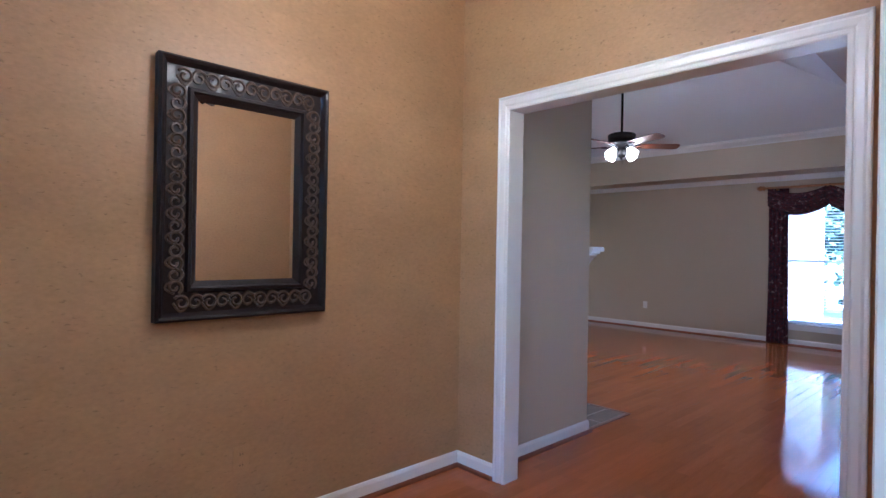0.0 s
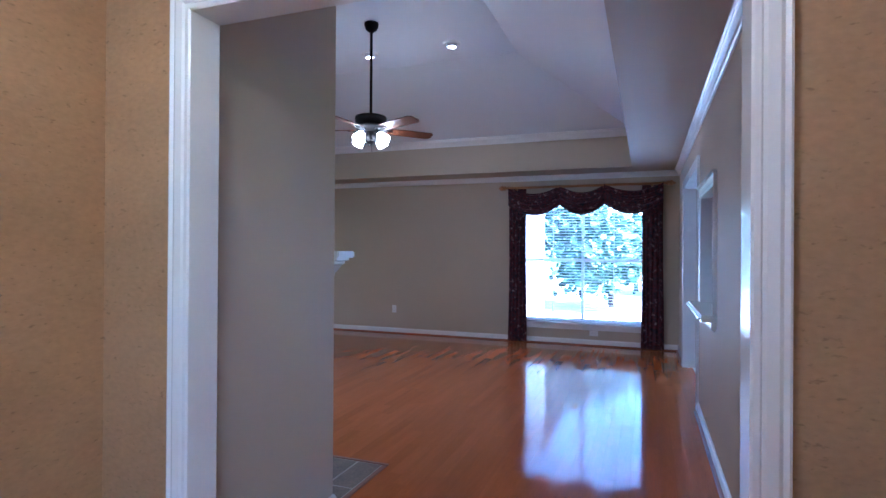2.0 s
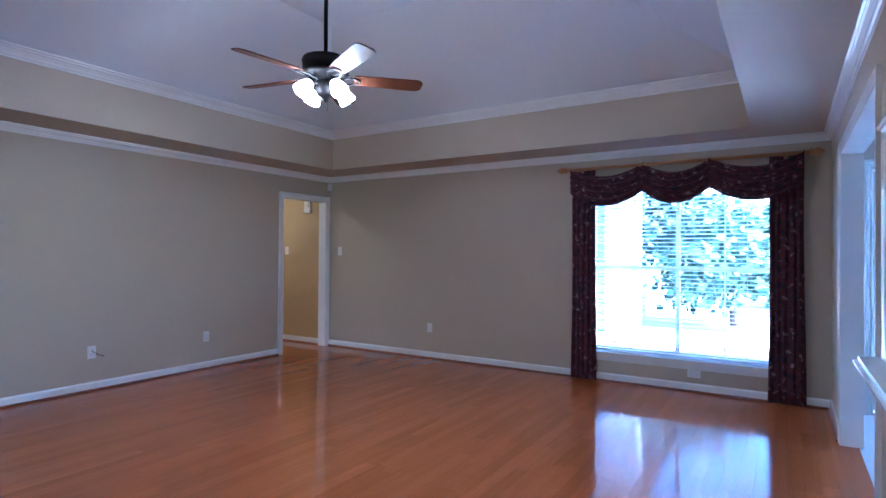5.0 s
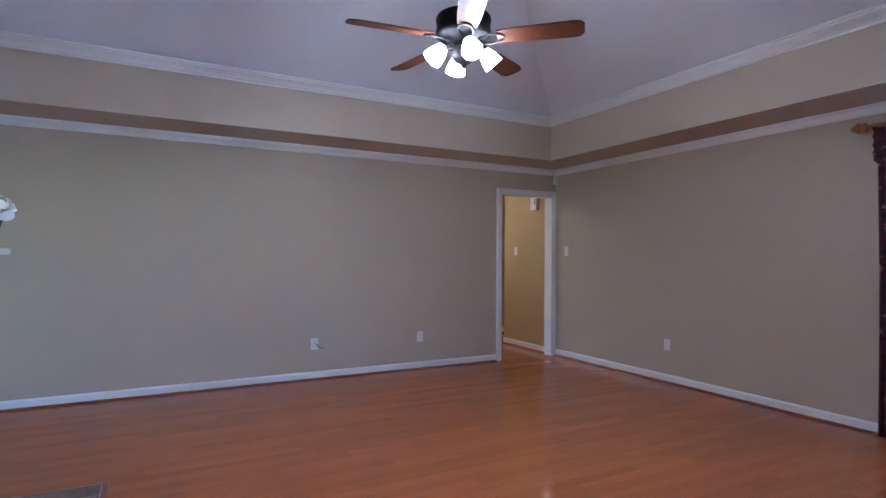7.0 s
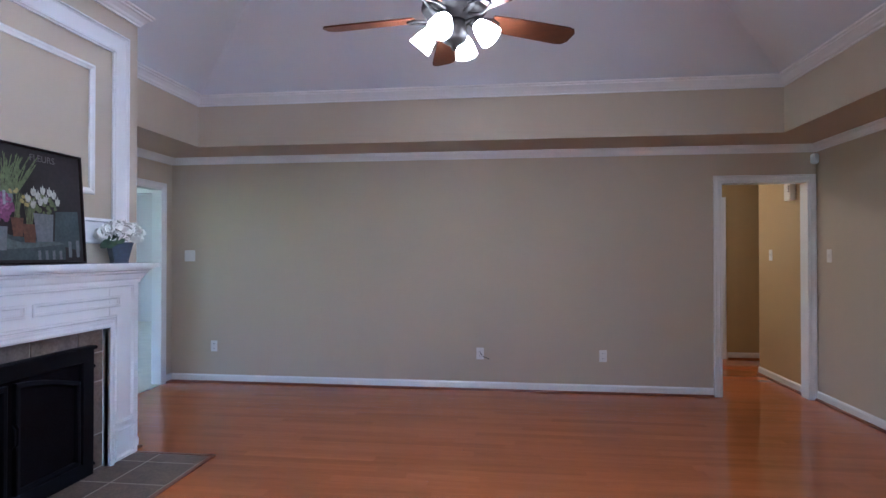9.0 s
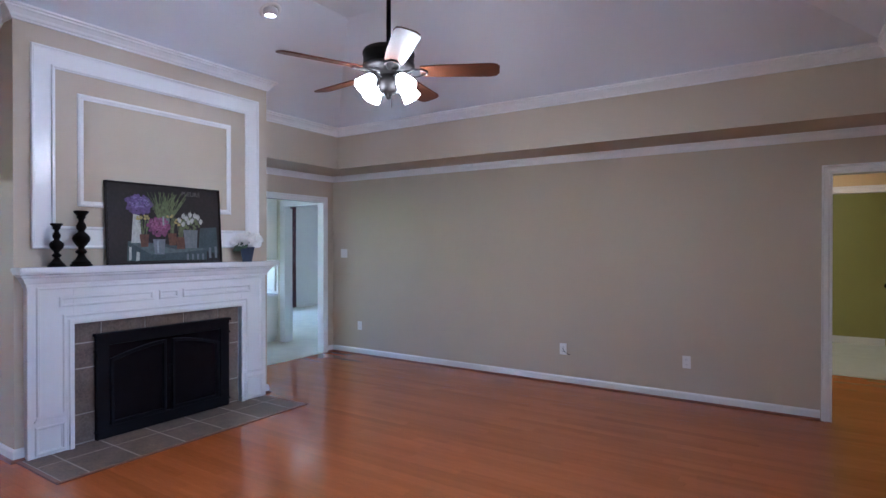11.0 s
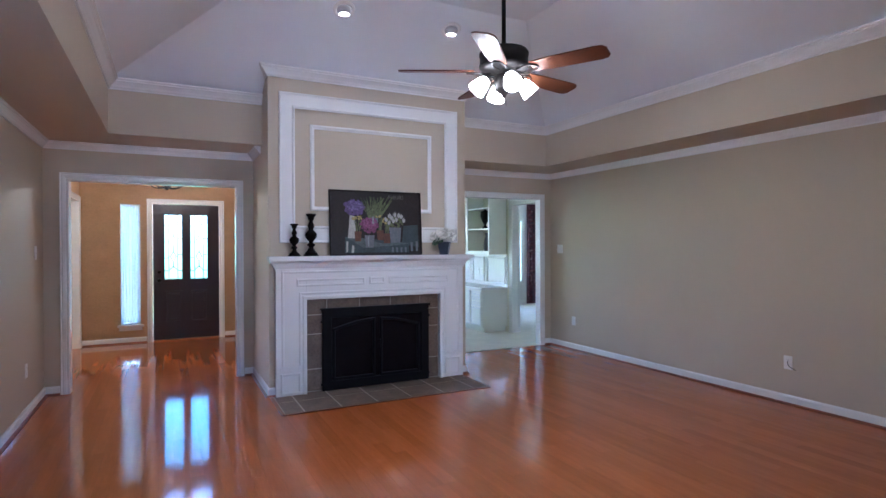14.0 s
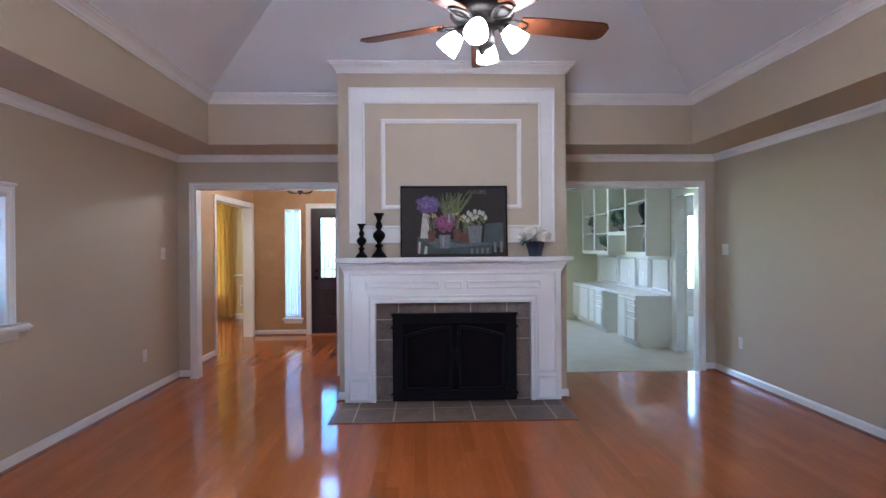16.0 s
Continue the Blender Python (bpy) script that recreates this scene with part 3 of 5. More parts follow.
mid = (S0 + S1) / 2
for s in (-1, 1):
    a, b = (S0 + 0.10, mid - 0.025) if s < 0 else (mid + 0.025, S1 - 0.10)
    n = 12
    pts = [(4.022, a, 0.10), (4.022, b, 0.10)]
    for k in range(n + 1):
        u = k / n
        y = b + (a - b) * u
        f = (y - (S0 + 0.10)) / (S1 - S0 - 0.20)
        pts.append((4.022, y, 0.60 + 0.085 * math.sin(math.pi * f)))
    d = part("door", sweep(pts, (1, 0, 0), [(0, 0), (0, 0.024), (0.006, 0.028), (0.022, 0.028), (0.026, 0.02), (0.026, 0)], True), M_BLACK, sc)
    hy_ = mid + s * 0.012
    part("handle", tube([(4.055, hy_, 0.36), (4.072, hy_, 0.38), (4.072, hy_, 0.46), (4.055, hy_, 0.48)], 0.006), M_BLACK, d)
for z in (0.66, 0.06):
    for y in (S0 - 0.006, S1 + 0.006):
        part("hinge_knob", lathe(4.04, y, [(0.0, z), (0.010, z + 0.004), (0.012, z + 0.012), (0.006, z + 0.022), (0.0, z + 0.024)], 10), M_BLACK, sc)

# overmantel frame: a flat white band with mouldings, and a thin inner frame
om = thing("overmantel_panel", (3.99, 3.765, 1.43), "white moulded panel frames on the chimney breast", "wall panelling")
x = 3.981
part("band", sweep([(x, 2.831, 1.43), (x, 4.699, 1.43), (x, 4.699, 2.835), (x, 2.831, 2.835)], (1, 0, 0), [(0.0, 0), (0.0, 0.010), (0.140, 0.010), (0.140, 0)], True), M_TRIM, om)
RAIL = [(0, 0), (0, 0.016), (0.005, 0.022), (0.012, 0.022), (0.017, 0.014), (0.024, 0.012), (0.024, 0)]
part("outer_moulding", sweep([(x, 2.829, 1.428), (x, 4.701, 1.428), (x, 4.701, 2.837), (x, 2.829, 2.837)], (1, 0, 0), [(a, b + 0.002) for a, b in RAIL], True), M_TRIM, om)
part("inner_moulding", sweep([(x, 2.95, 1.565), (x, 4.575, 1.565), (x, 4.575, 2.715), (x, 2.95, 2.715)], (1, 0, 0), [(a, b + 0.004) for a, b in RAIL], True), M_TRIM, om)
part("thin_frame", sweep([(x, 3.118, 1.735), (x, 4.394, 1.735), (x, 4.394, 2.553), (x, 3.118, 2.553)], (1, 0, 0), [(0, 0), (0, 0.012), (0.008, 0.02), (0.018, 0.022), (0.028, 0.014), (0.04, 0.01), (0.04, 0)], True), M_TRIM, om)

# ---- window, blind and curtains ----
w1 = thing("window_1", (XE + 0.06, 2.11, 0.30), "wide white double window", "window", kind="structure")
W0, W1, WZ0, WZ1 = WINDOW
xw = XE + 0.10
part("window_frame", sweep([(xw, W0, WZ0), (xw, W1, WZ0), (xw, W1, WZ1), (xw, W0, WZ1)], (1, 0, 0), [(0, 0), (0, 0.05), (0.05, 0.05), (0.05, 0)], True), M_TRIM, w1)
part("mullion", box(xw + 0.005, xw + 0.05, 2.09, 2.13, WZ0 + 0.05, WZ1 - 0.05, 0.004), M_TRIM, w1)
for a, b in ((W0 + 0.05, 2.09), (2.13, W1 - 0.05)):
    part("meeting_rail", box(xw + 0.01, xw + 0.045, a, b, 1.172, 1.198, 0.004), M_TRIM, w1)
    part("muntin", box(xw + 0.016, xw + 0.034, (a + b) / 2 - 0.006, (a + b) / 2 + 0.006, WZ0 + 0.05, WZ1 - 0.05), M_TRIM, w1)
    for z0, z1 in ((WZ0 + 0.05, 1.172), (1.198, WZ1 - 0.05)):
        p = part("pane", box(xw + 0.022, xw + 0.028, a, b, z0, z1), M_GLASS, w1)
        p.visible_shadow = False
part("window_sill", box(XE - 0.035, XE + 0.10, W0 - 0.05, W1 + 0.05, WZ0 - 0.022, WZ0 + 0.004, 0.006), M_TRIM, w1)
part("apron", box(XE - 0.014, XE + 0.0, W0 - 0.02, W1 + 0.02, WZ0 - 0.085, WZ0 - 0.022, 0.004), M_TRIM, w1)

bl = thing("window_blind", (XE + 0.04, 2.11, 0.32), "white horizontal slat blind, lowered with slats open", "blind")
me_slat = None
slat_z = 0.365
while slat_z < 2.03:
    bm = bmesh.new()
    rows_ = []
    for k in range(5):
        u = k / 4 - 0.5
        rows_.append((XE + 0.052 + u * 0.048, slat_z + 0.003 * (1 - 4 * u * u) - 0.008 * u))
    top = [[bm.verts.new((x_, y_, z_ + 0.0014)) for x_, z_ in rows_] for y_ in (W0 + 0.06, W1 - 0.06)]
    bot = [[bm.verts.new((x_, y_, z_ - 0.0014)) for x_, z_ in rows_] for y_ in (W0 + 0.06, W1 - 0.06)]
    for k in range(4):
        bm.faces.new((top[0][k], top[0][k + 1], top[1][k + 1], top[1][k]))
        bm.faces.new((bot[0][k], bot[1][k], bot[1][k + 1], bot[0][k + 1]))
    for g in (0, 4):
        bm.faces.new((top[0][g], top[1][g], bot[1][g], bot[0][g]))
    if me_slat is None:
        first = part("slat", bm, M_BLIND, bl)
        me_slat = first.data
        z_first = slat_z
    else:
        bm.free()
        ob = new("slat", me_slat)
        ob.parent = bl
        ob.location = (0, 0, slat_z - z_first)
    slat_z += 0.040
part("bottom_rail", box(XE + 0.025, XE + 0.08, W0 + 0.06, W1 - 0.06, 0.318, 0.338, 0.004), M_BLIND, bl)
part("head_rail", box(XE + 0.02, XE + 0.085, W0 + 0.055, W1 - 0.055, 2.03, 2.075, 0.004), M_BLIND, bl)
for y in (1.5, 2.11, 2.72):
    part("ladder_cord", box(XE + 0.0765, XE + 0.0785, y - 0.002, y + 0.002, 0.33, 2.03), M_PLATE, bl)


def drape(y0, y1, z0, z1, x, folds, depth, flare=0.0, seed=0, axis="x", thick=0.004, rows=24):
    """A hanging pleated cloth with thickness; it flares and wavers towards the hem."""
    rnd = random.Random(seed)
    phase = [rnd.uniform(-0.5, 0.5) for _ in range(folds + 2)]
    cols = folds * 10
    bm = bmesh.new()
    sheets = []
    for off in (0, thick):
        grid = []
        for j in range(rows + 1):
            v = j / rows
            row = []
            for i in range(cols + 1):
                u = i / cols
                f = u * folds
                k = int(min(f, folds - 1))
                w = math.sin(2 * math.pi * f + phase[k] * (1 - abs(2 * (f - k) - 1)))
                d = depth * (0.75 + 0.25 * math.sin(3 * v + k)) * w
                c = (y0 + y1) / 2
                y = c + (y0 + u * (y1 - y0) - c) * (1 + flare * v) + 0.006 * math.sin(5 * v + 2 * k)
                p = (x + d + off, y, z1 + (z0 - z1) * v) if axis == "x" else (y, x + d + off, z1 + (z0 - z1) * v)
                row.append(bm.verts.new(p))
            grid.append(row)
        sheets.append(grid)
    for s, grid in enumerate(sheets):
        for j in range(rows):
            for i in range(cols):
                q = (grid[j][i], grid[j][i + 1], grid[j + 1][i + 1], grid[j + 1][i])
                bm.faces.new(q if s else q[::-1])
    for j in range(rows):
        for i in (0, cols):
            bm.faces.new((sheets[0][j][i], sheets[0][j + 1][i], sheets[1][j + 1][i], sheets[1][j][i]))
    for i in range(cols):
        for j in (0, rows):
            bm.faces.new((sheets[0][j][i], sheets[0][j][i + 1], sheets[1][j][i + 1], sheets[1][j][i]))
    bmesh.ops.recalc_face_normals(bm, faces=bm.faces)
    return bm


RX, RZ = 9.335, 2.215
rod = thing("curtain_rod", (RX, 2.1, RZ), "honey-stained wooden curtain rod with turned finials", "curtain rod")
part("rod", tube([(RX, 1.02, RZ), (RX, 3.18, RZ)], 0.018, 14), M_ROD, rod, smooth=True)
for s, y in ((1, 3.18), (-1, 1.02)):
    m = Matrix.Translation((RX, y, RZ)) @ Matrix.Rotation(radians(-90 * s), 4, "X")
    part("finial", lathe(0, 0, [(0.020, 0), (0.034, 0.006), (0.034, 0.018), (0.018, 0.026), (0.034, 0.042), (0.039, 0.058), (0.027, 0.078), (0.012, 0.09), (0.016, 0.098), (0.0, 0.106)], 14, m), M_ROD, rod, smooth=True)
for y in (1.2, 3.02):
    part("bracket", box(RX - 0.012, XE, y - 0.012, y + 0.012, RZ - 0.04, RZ - 0.016, 0.003), M_ROD, rod)
for nm, y0, y1, sd in (("curtain", 2.89, 3.135, 1), ("curtain", 1.06, 1.318, 2)):
    c = tagged(part("curtain", drape(y0, y1, 0.012, 2.21, RX + 0.055, 5, 0.022, 0.10, sd), M_CURTAIN, smooth=True), "floor-length dark floral curtain panel gathered in pleats", "curtain", "window curtains")


def swag(y0, y1, z_end, z_mid, x, seed):
    """A scarf swag that hangs in curved folds between two points of the rod."""
    cols, rows_n = 36, 30
    bm = bmesh.new()
    sheets = []
    for off in (0.0, 0.006):
        grid = []
        for j in range(rows_n + 1):
            v = j / rows_n
            row = []
            for i in range(cols + 1):
                u = i / cols
                sag = math.sin(math.pi * u) ** 0.8
                top = 2.24 - 0.115 * sag
                bot = z_end - (z_end - z_mid) * sag
                z = top + (bot - top) * v
                fold = math.sin(v * 4.5 * 2 * math.pi + seed + 0.7 * math.sin(3 * u)) * 0.034 * (0.30 + 0.70 * sag)
                row.append(bm.verts.new((x - 0.02 * sag - 0.035 * math.sin(math.pi * v) * sag + fold + off, y0 + (y1 - y0) * u, z)))
            grid.append(row)
        sheets.append(grid)
    for s, grid in enumerate(sheets):
        for j in range(rows_n):
            for i in range(cols):
                q = (grid[j][i], grid[j][i + 1], grid[j + 1][i + 1], grid[j + 1][i])
                bm.faces.new(q if s else q[::-1])
    for i in range(cols):
        for j in (0, rows_n):
            bm.faces.new((sheets[0][j][i], sheets[0][j][i + 1], sheets[1][j][i + 1], sheets[1][j][i]))
    for j in range(rows_n):
        for i in (0, cols):
            bm.faces.new((sheets[0][j][i], sheets[0][j + 1][i], sheets[1][j + 1][i], sheets[1][j][i]))
    bmesh.ops.recalc_face_normals(bm, faces=bm.faces)
    return bm


val = thing("swag_valance", (RX, 2.1, 2.0), "dark floral swag valance draped in three scallops", "valance")
for k, (a, b) in enumerate(((3.14, 2.39), (2.41, 1.79), (1.81, 1.06))):
    part("swag", swag(b, a, 1.97, 1.815, RX - 0.012, k), M_CURTAIN, val, smooth=True)

# ---- ceiling fan ----
HXc, HYc = 6.332, 3.784
fan = thing("ceiling_fan", (HXc, HYc, 2.264), "dark bronze five-blade ceiling fan with four lit glass shades", "ceiling fan")
part("canopy", lathe(HXc, HYc, [(0.0, 3.515), (0.068, 3.515), (0.07, 3.49), (0.055, 3.45), (0.03, 3.43), (0.014, 3.42), (0.0, 3.42)]), M_BRONZE, fan, smooth=True)
part("down_rod", tube([(HXc, HYc, 3.43), (HXc, HYc, 2.564)], 0.0135, 12), M_BRONZE, fan, smooth=True)
part("motor_housing", lathe(HXc, HYc, [(0.024, 2.630), (0.036, 2.618), (0.125, 2.612), (0.146, 2.604), (0.154, 2.590), (0.154, 2.575), (0.150, 2.572), (0.150, 2.520), (0.154, 2.517), (0.154, 2.503), (0.140, 2.486), (0.084, 2.468), (0.066, 2.454), (0.000, 2.454)], 40), M_BRONZE, fan, smooth=True)
part("switch_housing", lathe(HXc, HYc, [(0.055, 2.459), (0.06, 2.434), (0.062, 2.384), (0.058, 2.364), (0.04, 2.349), (0.018, 2.339), (0.012, 2.319), (0.0, 2.314)]), M_BRONZE, fan, smooth=True)
for k in range(5):
    a = radians(29.25 + 72 * k)
    m = Matrix.Translation((HXc, HYc, 2.479)) @ Matrix.Rotation(a, 4, "Z") @ Matrix.Rotation(radians(-13), 4, "X")
    outline = [(0.19, -0.052), (0.30, -0.062), (0.60, -0.069), (0.635, -0.062), (0.655, -0.036), (0.655, 0.036), (0.635, 0.062), (0.60, 0.069), (0.30, 0.062), (0.19, 0.052)]
    bm = bmesh.new()
    lo_ = [bm.verts.new(m @ Vector((x_, y_, -0.004))) for x_, y_ in outline]
    hi_ = [bm.verts.new(m @ Vector((x_, y_, 0.004))) for x_, y_ in outline]
    bm.faces.new(lo_[::-1])
    bm.faces.new(hi_)
    for i in range(len(outline)):
        j = (i + 1) % len(outline)
        bm.faces.new((lo_[i], lo_[j], hi_[j], hi_[i]))
    blade = part("blade", bm, M_BLADE, fan)
    for s in (-1, 1):
        pts = [m @ Vector(p) for p in ((0.085, 0.012 * s, -0.012), (0.12, 0.03 * s, -0.016), (0.15, 0.042 * s, -0.014), (0.19, 0.036 * s, -0.010), (0.225, 0.018 * s, -0.010), (0.23, 0.0, -0.010))]
        part("blade_iron", tube(pts, 0.006, 6), M_BRONZE, blade)
for k in range(4):
    a = radians(-15 + 90 * k)
    d = Vector((math.cos(a), math.sin(a), 0))
    c = Vector((HXc, HYc, 2.435))
    arm = part("light_arm", tube([c + d * 0.05, c + d * 0.085 + Vector((0, 0, 0.012)), c + d * 0.11 + Vector((0, 0, -0.005))], 0.012, 8), M_BRONZE, fan)
    m = Matrix.Translation(c + d * 0.105 + Vector((0, 0, 0.0))) @ Matrix.Rotation(a, 4, "Z") @ Matrix.Rotation(radians(180 - 42), 4, "Y")
    part("socket", lathe(0, 0, [(0.0, -0.012), (0.026, -0.01), (0.03, 0.0), (0.028, 0.022)], 14, m), M_BRONZE, fan)
    part("shade", lathe(0, 0, [(0.022, 0.012), (0.030, 0.020), (0.041, 0.045), (0.049, 0.075), (0.054, 0.103), (0.056, 0.112), (0.052, 0.112), (0.045, 0.09), (0.0, 0.08)], 20, m), M_SHADE, fan, "lit frosted ribbed glass shade", smooth=True)
part("pull_chain", tube([(HXc + 0.02, HYc, 2.344), (HXc + 0.022, HYc, 2.264)], 0.0016, 5), M_BRONZE, fan)

# recessed cans
M_EYEBALL = material("grey_white_enamel", (0.5, 0.5, 0.52), 0.4, spread=0.03)
SLW = (TOP - VZ) / (FX0 - IX0)
for x_, y_ in ((4.69, 3.25), (4.69, 4.27), (7.08, 3.22), (7.08, 4.20)):
    z_ = min(TOP, VZ + SLW * (x_ - IX0)) - 0.002
    can = thing("recessed_light", (x_, y_, z_), "lit round recessed ceiling light with white trim", "ceiling light", "recessed ceiling lights")
    tilt = Matrix.Translation((x_, y_, z_)) @ (Matrix.Rotation(-math.atan(SLW), 4, "Y") if x_ < FX0 else Matrix.Identity(4))
    part("trim_ring", lathe(0, 0, [(0.064, 0.0), (0.064, -0.004), (0.070, -0.009), (0.085, -0.007), (0.092, -0.002), (0.092, 0.0)], 28, tilt), M_TRIM, can, smooth=True)
    ball = Matrix.Translation((x_, y_, z_ - 0.004))
    part("eyeball", lathe(0, 0, [(0.0, 0.02), (0.056, 0.02), (0.062, 0.0), (0.058, -0.022), (0.049, -0.040), (0.044, -0.043), (0.041, -0.036), (0.041, -0.028), (0.0, -0.028)], 28, ball), M_EYEBALL, can, "grey-white swivelling eyeball", smooth=True)
    part("lamp_face", lathe(0, 0, [(0.0, -0.036), (0.025, -0.0355), (0.038, -0.033), (0.040, -0.030), (0.0, -0.030)], 24, ball), M_CANLIGHT, can, smooth=True)
# ---- on the mantel ----
def turned(name, x_, y_, z0, prof, mat, label, category, group="", seg=28):
    bm = lathe(x_, y_, [(r, z0 + h) for r, h in prof], seg)
    return tagged(part(name, bm, mat, smooth=True), label, category, group)


CANDLE = [(0.0, 0.0), (0.068, 0.0), (0.070, 0.012), (0.058, 0.020), (0.060, 0.030), (0.050, 0.036), (0.034, 0.056), (0.024, 0.074), (0.021, 0.086), (0.034, 0.096), (0.037, 0.106), (0.028, 0.118), (0.019, 0.126), (0.021, 0.138), (0.029, 0.146), (0.050, 0.176), (0.056, 0.200), (0.050, 0.218), (0.027, 0.240), (0.019, 0.252), (0.026, 0.262), (0.032, 0.278), (0.028, 0.298), (0.017, 0.320), (0.018, 0.334), (0.030, 0.348), (0.026, 0.356), (0.036, 0.372), (0.046, 0.382), (0.047, 0.395), (0.034, 0.397), (0.0, 0.388)]
turned("candlestick", 4.075, 3.103, 1.3025, CANDLE, M_BRONZE, "tall dark turned candlestick on the white mantel shelf", "candlestick", "mantel candlesticks")
turned("candlestick", 4.075, 2.948, 1.3025, [(r * 0.80, h * 0.76) for r, h in CANDLE], M_BRONZE, "shorter dark turned candlestick on the white mantel shelf", "candlestick", "mantel candlesticks")

pot = thing("flower_pot", (4.09, 4.497, 1.3025), "navy pot of white silk flowers on the mantel", "potted flowers")
pot_turn = Matrix.Translation((4.085, 4.497, 1.3025)) @ Matrix.Rotation(radians(8), 4, "Z")
bm = lathe(0, 0, [(0.0, 0.0), (0.062, 0.0), (0.063, 0.004), (0.058, 0.008), (0.088, 0.122), (0.092, 0.126), (0.091, 0.134), (0.084, 0.134), (0.078, 0.11), (0.0, 0.105)], 4, pot_turn)
part("pot", bm, M_POT, pot)
rp = random.Random(11)


def add_petal(bm, c, normal, size, curl=0.25):
    n = Vector(normal).normalized()
    u = n.orthogonal().normalized()
    u.rotate(Matrix.Rotation(rp.uniform(0, 6.28), 3, n))
    v = n.cross(u)
    pts = [(-0.3, 0.0), (-0.55, 0.45), (-0.35, 0.9), (0.0, 1.0), (0.35, 0.9), (0.55, 0.45), (0.3, 0.0)]
    bm.faces.new([bm.verts.new(Vector(c) + u * a * size + v * b * size + n * (curl * size * (a * a + (b - 0.5) ** 2))) for a, b in pts])


for k in range(9):
    a = k * 2.4
    r = 0.012 + 0.078 * math.sqrt(k / 9)
    c = Vector((4.09 + r * math.cos(a), 4.497 + 1.3 * r * math.sin(a), 1.475 + 0.05 * (1 - k / 9) + rp.uniform(-0.005, 0.015)))
    bm = bmesh.new()
    for j in range(44):
        d = Vector((rp.gauss(0, 1), rp.gauss(0, 1), rp.gauss(0.25, 0.8))).normalized()
        add_petal(bm, c + d * 0.014, d, rp.uniform(0.042, 0.062), 0.4)
    part("blossom", bm, M_PETAL, pot)
bm = bmesh.new()
for j in range(14):
    a = rp.choice((-1.9, -1.4)) + rp.uniform(-0.5, 0.5)
    r = rp.uniform(0.07, 0.115)
    add_petal(bm, (4.09 + r * 0.8 * math.cos(a), 4.497 + r * math.sin(a), rp.uniform(1.43, 1.46)), (math.cos(a), math.sin(a), 0.6), rp.uniform(0.04, 0.07))
part("foliage", bm, M_LEAF, pot)

# leaning picture of flowers
pic = thing("framed_picture", (4.112, 3.76, 1.304), "dark framed still-life picture of flowers in pots, leaning on the mantel", "picture")
PY0, PY1, PZ0, PZ1 = 3.292, 4.255, 1.306, 1.946
M_PBACK = material("painted_umber", (0.016, 0.011, 0.011), 0.7, spread=0.5, scale=5, grain=40)
M_PPURPLE = material("painted_violet", (0.10, 0.06, 0.17), 0.7, spread=0.5, scale=40)
M_PPINK = material("painted_magenta", (0.17, 0.045, 0.12), 0.7, spread=0.5, scale=40)
M_PWHITE = material("painted_white", (0.40, 0.39, 0.35), 0.7, spread=0.25, scale=30)
M_PGREEN = material("painted_sage", (0.11, 0.13, 0.055), 0.7, spread=0.5, scale=40)
M_PZINC = material("painted_zinc", (0.15, 0.16, 0.175), 0.7, spread=0.3, scale=25)
M_PTEAL = material("painted_teal_wood", (0.05, 0.068, 0.07), 0.7, spread=0.4, scale=12)
M_PTERRA = material("painted_terracotta", (0.12, 0.05, 0.028), 0.7, spread=0.4, scale=25)
M_PLILAC = material("painted_lilac", (0.17, 0.13, 0.28), 0.8, spread=0.4, scale=60)
M_PROSE = material("painted_rose", (0.27, 0.10, 0.20), 0.8, spread=0.4, scale=60)
M_PSHINE = material("painted_zinc_light", (0.27, 0.28, 0.30), 0.8, spread=0.3, scale=40)
M_PTOP = material("painted_pale_teal", (0.095, 0.12, 0.12), 0.8, spread=0.4, scale=20)
M_PYELLOW = material("painted_yellow", (0.34, 0.27, 0.09), 0.7, spread=0.3, scale=40)
part("frame", sweep([(4.08, PY0, PZ0), (4.08, PY1, PZ0), (4.08, PY1, PZ1), (4.08, PY0, PZ1)], (1, 0, 0), [(0, 0), (0, 0.03), (0.008, 0.032), (0.012, 0.024), (0.012, 0)], True), M_FRAME, pic)
part("canvas", box(4.082, 4.098, PY0 + 0.01, PY1 - 0.01, PZ0 + 0.01, PZ1 - 0.01), M_PBACK, pic)
rq = random.Random(3)
LAYER = [0]


def paint(name, mat, shapes):
    """Thin dabs of paint on the canvas. shapes: lists of (u, v) corners, 0 to 1 over the picture."""
    LAYER[0] += 1
    bm = bmesh.new()
    for k, s in enumerate(shapes):
        x_ = 4.0985 + 0.0004 * LAYER[0] + 0.000006 * k
        bm.faces.new([bm.verts.new((x_, PY0 + 0.012 + u * (PY1 - PY0 - 0.024), PZ0 + 0.012 + v * (PZ1 - PZ0 - 0.024))) for u, v in s])
    return part(name, bm, mat, pic)


def dab(u, v, r, squash=1.44, n=7):
    a0 = rq.uniform(0, 6.28)
    return [(u + r * math.cos(a0 + 2 * math.pi * k / n), v + r * squash * math.sin(a0 + 2 * math.pi * k / n)) for k in range(n)]


def cluster(u, v, ru, rv, n, size):
    out = []
    for _ in range(n):
        a, q = rq.uniform(0, 6.28), math.sqrt(rq.random())
        out.append(dab(u + ru * q * math.cos(a), v + rv * q * math.sin(a), size * rq.uniform(0.6, 1.2)))
    return out


def pail(u, v0, v1, w0, w1):
    return [[(u - w0, v0), (u + w0, v0), (u + w1, v1), (u - w1, v1)]]


